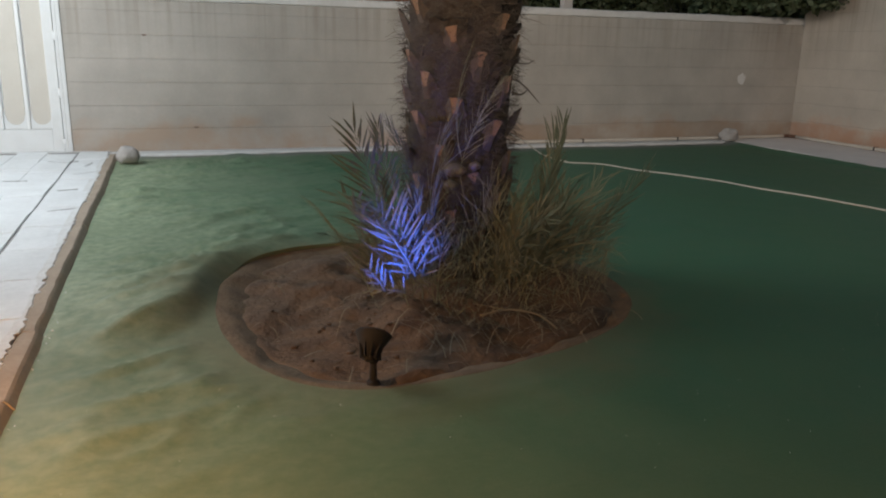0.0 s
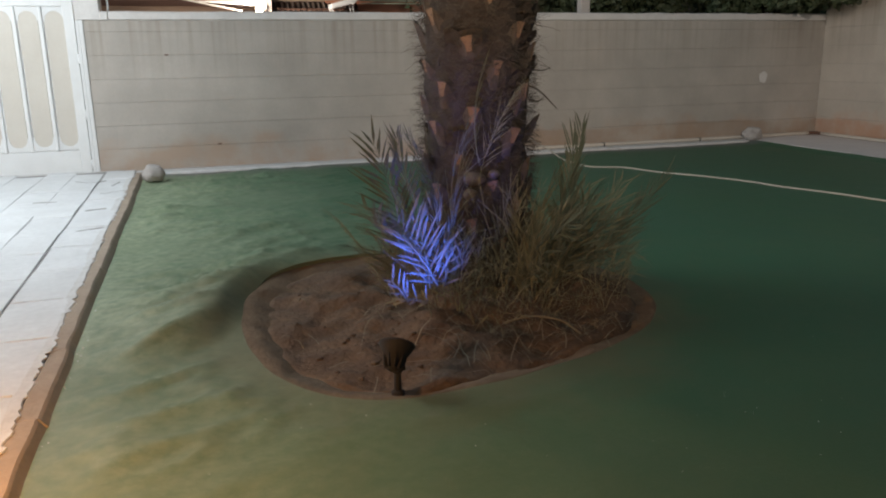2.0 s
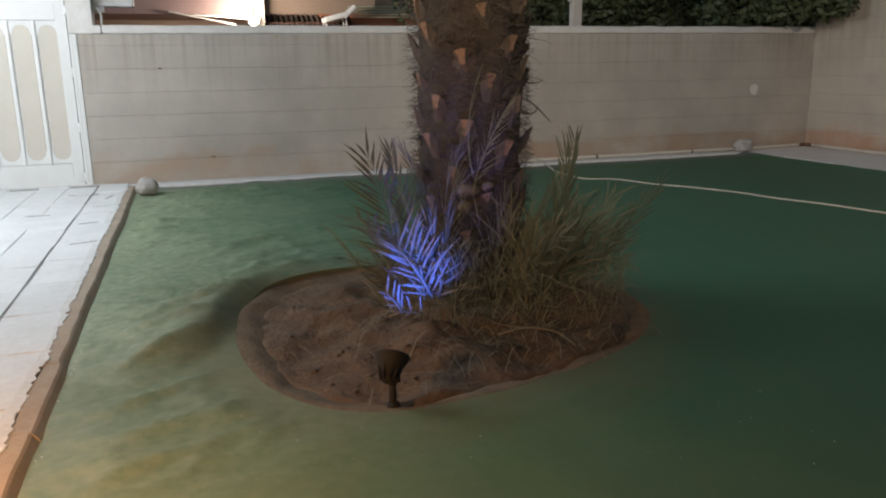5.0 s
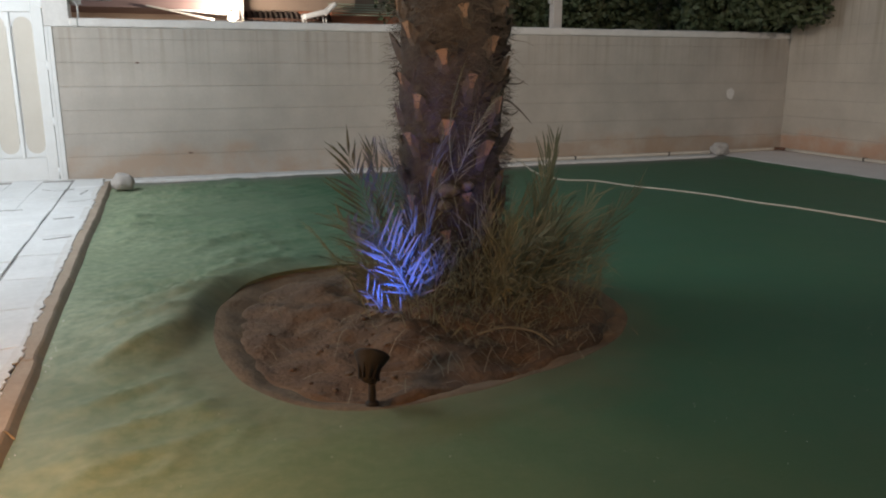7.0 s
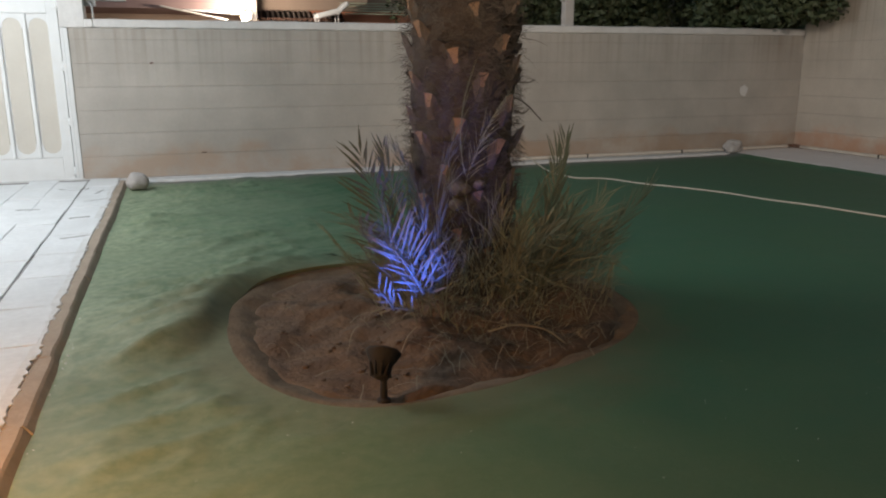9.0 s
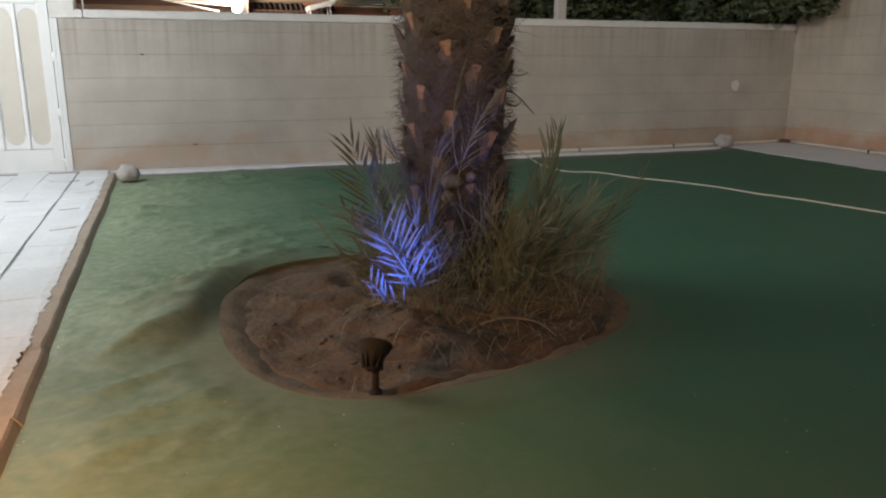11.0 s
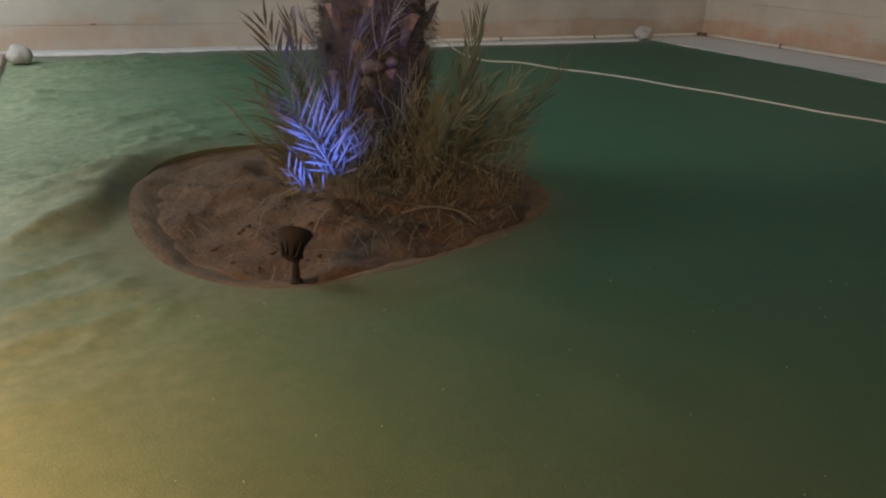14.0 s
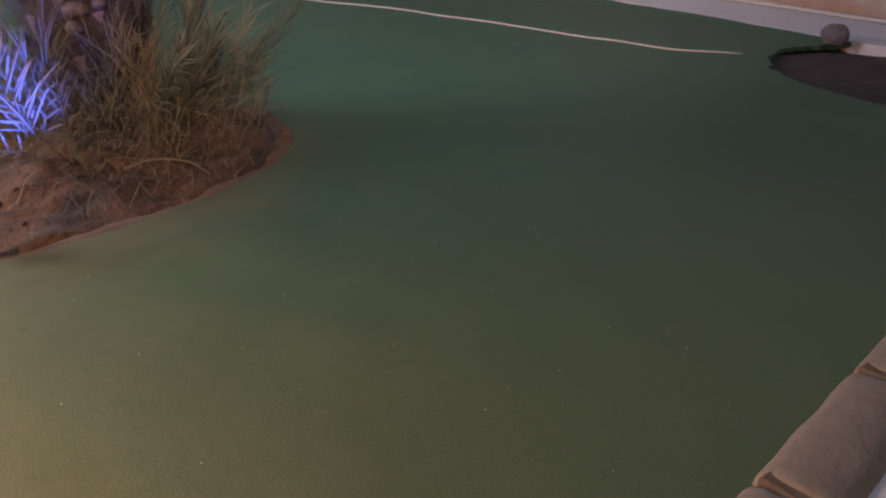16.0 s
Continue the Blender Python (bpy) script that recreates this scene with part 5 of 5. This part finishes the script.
# pale grit and leaf bits on the turf
rng = random.Random(77)
verts, faces = [], []
for k in range(250):
    if k < 150:
        x, y = rng.uniform(0.5, 4.2), rng.uniform(-6.9, -5.2)
    elif k < 165:
        x, y = KERB_X + rng.uniform(0.01, 0.05), rng.uniform(-5.5, -3.6)
    else:
        x, y = rng.uniform(0.5, 6.5), rng.uniform(-6.8, -0.4)
    if (Vector((x, y)) - BED).length < 1.06 or (Vector((x, y)) - BED2).length < 1.0:
        continue
    z, s, t = turf_height(x, y) + 0.004, rng.uniform(0.0008, 0.0022) * (2.2 if 150 <= k < 165 else 1), rng.uniform(0, 6.28)
    b = len(verts)
    for q in ((-s, -0.5 * s, 0), (s, -0.4 * s, 0), (0.7 * s, 0.6 * s, 0), (-0.8 * s, 0.5 * s, 0), (0, 0, 1.1 * s)):
        verts.append((x + q[0] * math.cos(t) - q[1] * math.sin(t), y + q[0] * math.sin(t) + q[1] * math.cos(t), z + q[2]))
    faces += [(b, b + 1, b + 4), (b + 1, b + 2, b + 4), (b + 2, b + 3, b + 4), (b + 3, b, b + 4), (b + 3, b + 2, b + 1, b)]
me = bpy.data.meshes.new("grit")
me.from_pydata(verts, [], faces)
me.materials.append(M_CAP)
tagged(new("grit", me), "pale grit and crumbs scattered on the turf", "grit", kind="stuff")


# ---------- garden spotlight ----------
def garden_spotlight():
    thing = empty("garden_spotlight", Matrix.Translation(SPOT_BASE), "black plastic spike spotlight shining blue on the palm", "spotlight")
    part("spike", tube(bmesh.new(), [(0, 0, -0.12), (0, 0, -0.02), (0, 0, 0.03), (0, 0, 0.075)], [0.003, 0.011, 0.012, 0.010], 10), M_BLACK, thing)
    foot = bmesh.new()
    lathe(foot, [(0.016, -0.012), (0.021, -0.008), (0.021, 0.006), (0.014, 0.012)], 14)
    part("collar", foot, M_BLACK, thing)
    joint = bmesh.new()
    tube(joint, [(-0.022, 0, 0.083), (0.022, 0, 0.083)], 0.012, 12)
    box(joint, (-0.012, -0.012, 0.066), (0.012, 0.012, 0.09), 0.003)
    part("joint", joint, M_BLACK, thing)
    head = bmesh.new()
    prof = [(0.011, -0.060), (0.017, -0.056), (0.019, -0.042), (0.026, -0.020), (0.038, 0.008), (0.049, 0.034), (0.056, 0.052), (0.057, 0.060), (0.052, 0.060), (0.045, 0.036), (0.034, 0.010)]
    lathe(head, prof, 24)
    turn = spot_up.to_track_quat("Z", "Y").to_matrix().to_4x4()
    h = part("head", head, M_BLACK, thing, "ribbed conical black head")
    h.matrix_basis = Matrix.Translation(SPOT_HEAD - SPOT_BASE) @ turn @ Matrix.Diagonal((0.96, 0.96, 0.72, 1))
    fin = bmesh.new()
    box(fin, (0.014, -0.0015, -0.050), (0.040, 0.0015, 0.008), 0)
    for v in fin.verts:
        if v.co.x > 0.03 and v.co.z < 0:
            v.co.x -= 0.010
    me = bpy.data.meshes.new("fin")
    fin.to_mesh(me)
    fin.free()
    me.materials.append(M_BLACK)
    for k in range(10):
        share("fin", me, h, Matrix.Rotation(2 * math.pi * k / 10, 4, "Z"))
    lens = bmesh.new()
    lathe(lens, [(0.040, 0.024), (0.043, 0.030), (0.03, 0.034), (0.004, 0.036)], 24)
    q = part("lens", lens, M_LENS, h, "glowing blue lens")
    q.visible_shadow = False
    return thing


garden_spotlight()


# ---------- rocks, hose and pipe ----------
stone("white_stone", (0.086, 0.082, 0.080), 1.7, M_ROCK, (0.50, -0.66, 0.012), "rounded whitewashed stone on the corner of the turf", 20, 0.20)
stone("pale_stone", (0.112, 0.09, 0.08), 6.2, M_ROCK, (6.80, -0.17, 0.012), "pale pointed stone at the turf's edge", 10, 0.35)
stone("reddish_stone", (0.105, 0.09, 0.08), 9.1, M_ROCK_RED, (6.66, -5.02, 0.004), "dull reddish stone beside the second bed", 30, 0.25)

hose = []
for x, y in ((4.24, -0.50), (4.17, -1.18), (4.42, -1.42), (4.60, -1.88), (4.84, -2.28), (4.96, -2.80), (5.13, -3.28), (5.24, -3.78), (5.37, -4.22), (5.50, -4.57), (5.66, -4.74)):
    hose.append((x, y, turf_height(x, y) + 0.008))
hose = [(3.85, -0.03, 0.40), (4.02, -0.04, 0.24), (4.20, -0.06, 0.10), (4.30, -0.20, 0.032)] + hose + [(5.80, -4.86, 0.0)]
hose = [p + Vector((0.008 * math.sin(i * 0.9), 0.008 * math.cos(i * 0.7), 0)) for i, p in enumerate(smooth_line(hose, 6))]
garden_hose = empty("garden_hose", pose(0, 0, 0), "pale garden hose lying across the turf", "hose")
part("hose_line", tube(bmesh.new(), hose, 0.0068, 8), M_HOSE, garden_hose)
part("tap", tube(bmesh.new(), [(3.84, 0.0, 0.44), (3.84, -0.05, 0.44), (3.845, -0.06, 0.40)], 0.013, 8), M_STEEL, garden_hose, "small steel wall tap")

pipe = empty("wall_pipe", pose(0, 0, 0), "pale plastic water pipe clipped along the wall base", "pipe")
run = [(3.4, -0.040, 0.038), (4.6, -0.045, 0.039), (5.6, -0.038, 0.038), (6.7, -0.044, 0.042), (7.4, -0.040, 0.045), (7.70, -0.042, 0.047)]
part("pipe_run", tube(bmesh.new(), smooth_line(run, 4), 0.018, 8), M_PIPE, pipe)
part("pipe_run", tube(bmesh.new(), smooth_line([(WALL_X - 0.04, -0.14, 0.047), (WALL_X - 0.036, -1.2, 0.045), (WALL_X - 0.045, -2.4, 0.047), (WALL_X - 0.04, -5.5, 0.046), (WALL_X - 0.04, -8.5, 0.046)], 4), 0.018, 8), M_PIPE, pipe)
part("pipe_bend", tube(bmesh.new(), smooth_line([(7.69, -0.042, 0.047), (7.755, -0.05, 0.048), (WALL_X - 0.045, -0.09, 0.048), (WALL_X - 0.04, -0.15, 0.047)], 4), 0.0185, 8), M_BROWN, pipe, "dark elbow joint")
for x in (5.0, 6.2):
    bm = bmesh.new()
    box(bm, (x - 0.008, -0.064, 0.021), (x + 0.008, 0.0, 0.058), 0.003)
    part("clip", bm, M_CLIP, pipe, "black pipe clip")
for y in (-1.25, -3.2, -5.2):
    bm = bmesh.new()
    box(bm, (WALL_X - 0.062, y - 0.007, 0.027), (WALL_X, y + 0.007, 0.067), 0.003)
    part("clip", bm, M_CLIP, pipe, "black pipe clip")


# ---------- pieces: kerb stones, pavers, wall blocks ----------
def piece_mesh(name, size, bevel, mat, seed=0, chip=0.0, bed=""):
    bm = bmesh.new()
    if bed:
        e = bevel
        prof = ((0, 0), (size[1] if bed == "x" else size[0], 0), (size[1] if bed == "x" else size[0], size[2]), (0, size[2]))
        d = prof[1][0]
        ring = ((0, e), (e, 0), (d, 0), (d, size[2]), (e, size[2]), (0, size[2] - e)) if bed == "x" else ((0, e), (0, size[2] - e), (e, size[2]), (d, size[2]), (d, 0), (e, 0))
        steps = 5
        rows = []
        for i in range(steps):
            u = (size[0] if bed == "x" else size[1]) * i / (steps - 1)
            rows.append([bm.verts.new((u, p, z) if bed == "x" else (p, u, z)) for p, z in ring])
        for p, q in zip(rows, rows[1:]):
            for i in range(6):
                bm.faces.new((p[i], p[(i + 1) % 6], q[(i + 1) % 6], q[i]))
        bm.faces.new(rows[0])
        bm.faces.new(rows[-1])
        bmesh.ops.recalc_face_normals(bm, faces=bm.faces)
        for v in bm.verts:
            v.co.z += 0.0028 * noise.noise(Vector((v.co.x * 6 + v.co.y * 6 + seed * 3.1, seed, v.co.z * 9)))
    else:
        box(bm, (0, 0, 0), size, bevel)
    if chip:
        for v in bm.verts:
            v.co += chip * Vector((noise.noise(v.co * 9 + Vector((seed, 0, 0))), noise.noise(v.co * 9 + Vector((0, seed, 0))), noise.noise(v.co * 9 + Vector((0, 0, seed)))))
    me = bpy.data.meshes.new(name)
    bm.to_mesh(me)
    bm.free()
    me.materials.append(mat)
    return me


rng = random.Random(8)
kerb_left = empty("kerb_left", pose(0, 0, 0), "worn brown concrete kerb with flaked white paint", "kerb", kind="structure")
kerbs = []
for k in range(3):
    bm = prism(bmesh.new(), ((0, 0), (0.083, 0), (0.083, 0.138), (0.066, 0.163), (0.058, 0.170), (0.008, 0.170), (0, 0.162)), [0.545 * i / 12 for i in range(13)], 0.006, k * 7.3)
    bmesh.ops.rotate(bm, verts=bm.verts, cent=(0, 0, 0), matrix=Matrix(((0, 1, 0), (1, 0, 0), (0, 0, 1))))
    bmesh.ops.reverse_faces(bm, faces=bm.faces)
    me = bpy.data.meshes.new("kerb_stone")
    bm.to_mesh(me)
    bm.free()
    me.materials.append(M_KERB)
    kerbs.append(me)
for k in range(12):
    share("kerb_stone", kerbs[k % 3], kerb_left, pose(0.319 + rng.uniform(-0.003, 0.003), -0.77 - k * 0.55 + rng.uniform(-0.003, 0.003), -0.1365 + rng.uniform(-0.002, 0.002), 0, 0, rng.uniform(-0.5, 0.5)))
kerb_near = empty("kerb_near", pose(0, 0, 0), "brown concrete kerb along the near side of the turf", "kerb", kind="structure")
kerbn = []
for k in range(3):
    bm = prism(bmesh.new(), ((0, 0), (0.17, 0), (0.17, 0.150), (0.160, 0.168), (0.142, 0.176), (0.090, 0.180), (0.045, 0.176), (0.020, 0.166), (0, 0.145)), [0.0, 0.012, 0.04] + [0.04 + 0.385 * i / 9 for i in range(1, 9)] + [0.425, 0.453, 0.465], 0.007, k * 5.1)
    for v in bm.verts:
        if v.co.z > 0.1 and (v.co.x < 0.006 or v.co.x > 0.459):
            v.co.z -= 0.005
    me = bpy.data.meshes.new("kerb_stone")
    bm.to_mesh(me)
    bm.free()
    me.materials.append(M_KERB_DARK)
    for p in me.polygons:
        p.use_smooth = True
    kerbn.append(me)
mortar_bm = bmesh.new()
for k in range(14):
    x = 2.275 + (k - 4) * 0.497
    if x + 0.1 > STRIP_X or x < 0.42:
        continue
    share("kerb_stone", kerbn[k % 3], kerb_near, pose(x, near_edge(x) - 0.168 + rng.uniform(-0.004, 0.004), -0.138 + rng.uniform(-0.003, 0.003), 0, 0, 6.0 + rng.uniform(-0.4, 0.4)))
    box(mortar_bm, (x - 0.038, near_edge(x) - 0.160, -0.13), (x + 0.006, near_edge(x) - 0.012, 0.0335), 0.006)
part("mortar_joint", mortar_bm, M_RIM, kerb_near, "brown earthy mortar joint")

# ragged skin of whitewash that laps over the kerb's edge
flake = bmesh.new()
prev = None
for k in range(560):
    y = -0.30 - k * 0.0119
    tooth = noise.noise(Vector((round(y * 26) * 0.73, 0, 6))) + 0.6 * noise.noise(Vector((round(y * 61) * 0.61, 0, 9)))
    edge = 0.333 + 0.017 * tooth + 0.014 * noise.noise(Vector((y * 6, 0, 1))) + 0.009 * noise.noise(Vector((y * 40, 0, 4))) + 0.035 * min(0, noise.noise(Vector((y * 1.7, 0, 8))))
    edge = max(edge, 0.3245)
    row = [flake.verts.new((0.285, y, 0.0325)), flake.verts.new((edge - 0.003, y, 0.0368)), flake.verts.new((edge, y, 0.0330))]
    if prev:
        for i in range(2):
            flake.faces.new((prev[i], prev[i + 1], row[i + 1], row[i]))
    prev = row
bmesh.ops.recalc_face_normals(flake, faces=flake.faces)
tagged(obj("trim_whitewash", flake, M_FLAKE), "ragged skin of white paint lapping onto the kerb", "paint", kind="structure")

pavers = [piece_mesh("paver", (0.2325, 0.4915, 0.06), 0.003, M_PAVE, k, 0.004) for k in range(4)]
for i in range(15):
    for j in range(13):
        y = -0.53 - j * 0.495 - (0.12 if i % 2 else 0)
        share("paver", pavers[(i * 3 + j) % 4], paving_left, pose(0.317 - 0.235 * (i + 1) + (0.006 if i == 0 else 0.001) - (0.004 if i else 0) + rng.uniform(-0.002, 0.002), y, -0.0262 + rng.uniform(-0.0015, 0.0015), rng.uniform(-0.2, 0.2), rng.uniform(-0.3, 0.3), rng.uniform(-0.3, 0.3)))
paver2 = [piece_mesh("paver", (0.395, 0.395, 0.05), 0.005, M_PAVE, k + 9, 0.003) for k in range(3)]
for i in range(27):
    for j in range(6):
        if -7.72 - j * 0.402 > -9.64:
            share("paver", paver2[(i + j) % 3], paving_near, pose(-3.19 + i * 0.402, -7.72 - j * 0.402, -0.020 + rng.uniform(-0.002, 0.002)))

blocks = [piece_mesh("block", (0.3998, 0.05, 0.1980), 0.0022, M_WALL, k, 0.0, "x") for k in range(3)]
tops = piece_mesh("block", (0.3998, 0.05, 0.093), 0.0025, M_WALL, 4, 0.0, "x")
for r in range(7):
    z = (0.022 if r == 0 else 0.022 + r * 0.2)
    for c in range(21):
        x = 0.001 + c * 0.4 - (0.2 if r % 2 else 0)
        if x > WALL_X - 0.05:
            continue
        x0, wide = max(x, 0.001), 0.4 - (max(x, 0.001) - x)
        wide = min(wide, WALL_X - x0)
        sz = Matrix.Diagonal((wide / 0.4, 1, 1, 1))
        if r == 6:
            share("block", tops, wall_back, pose(x0, rng.uniform(-0.0006, 0.0006), 1.2205) @ sz)
        else:
            share("block", blocks[(r + c) % 3], wall_back, pose(x0, rng.uniform(-0.0006, 0.0006), z + 0.0005) @ sz)
blocks_r = [piece_mesh("block", (0.05, 0.3998, 0.1980), 0.0022, M_WALL_R, k + 2, 0.0, "y") for k in range(3)]
for r in range(12):
    for c in range(24):
        y = -0.002 - (c + 1) * 0.4 + (0.2 if r % 2 else 0)
        if y > -0.3:
            sz, y0 = Matrix.Diagonal((1, (-0.002 - y) / 0.4 if y + 0.4 > -0.002 else 1, 1, 1)), y
        else:
            sz, y0 = Matrix.Identity(4), y
        share("block", blocks_r[(r + c) % 3], wall_right, pose(WALL_X + rng.uniform(-0.0006, 0.0006), y0, 0.0405 + r * 0.2) @ sz)
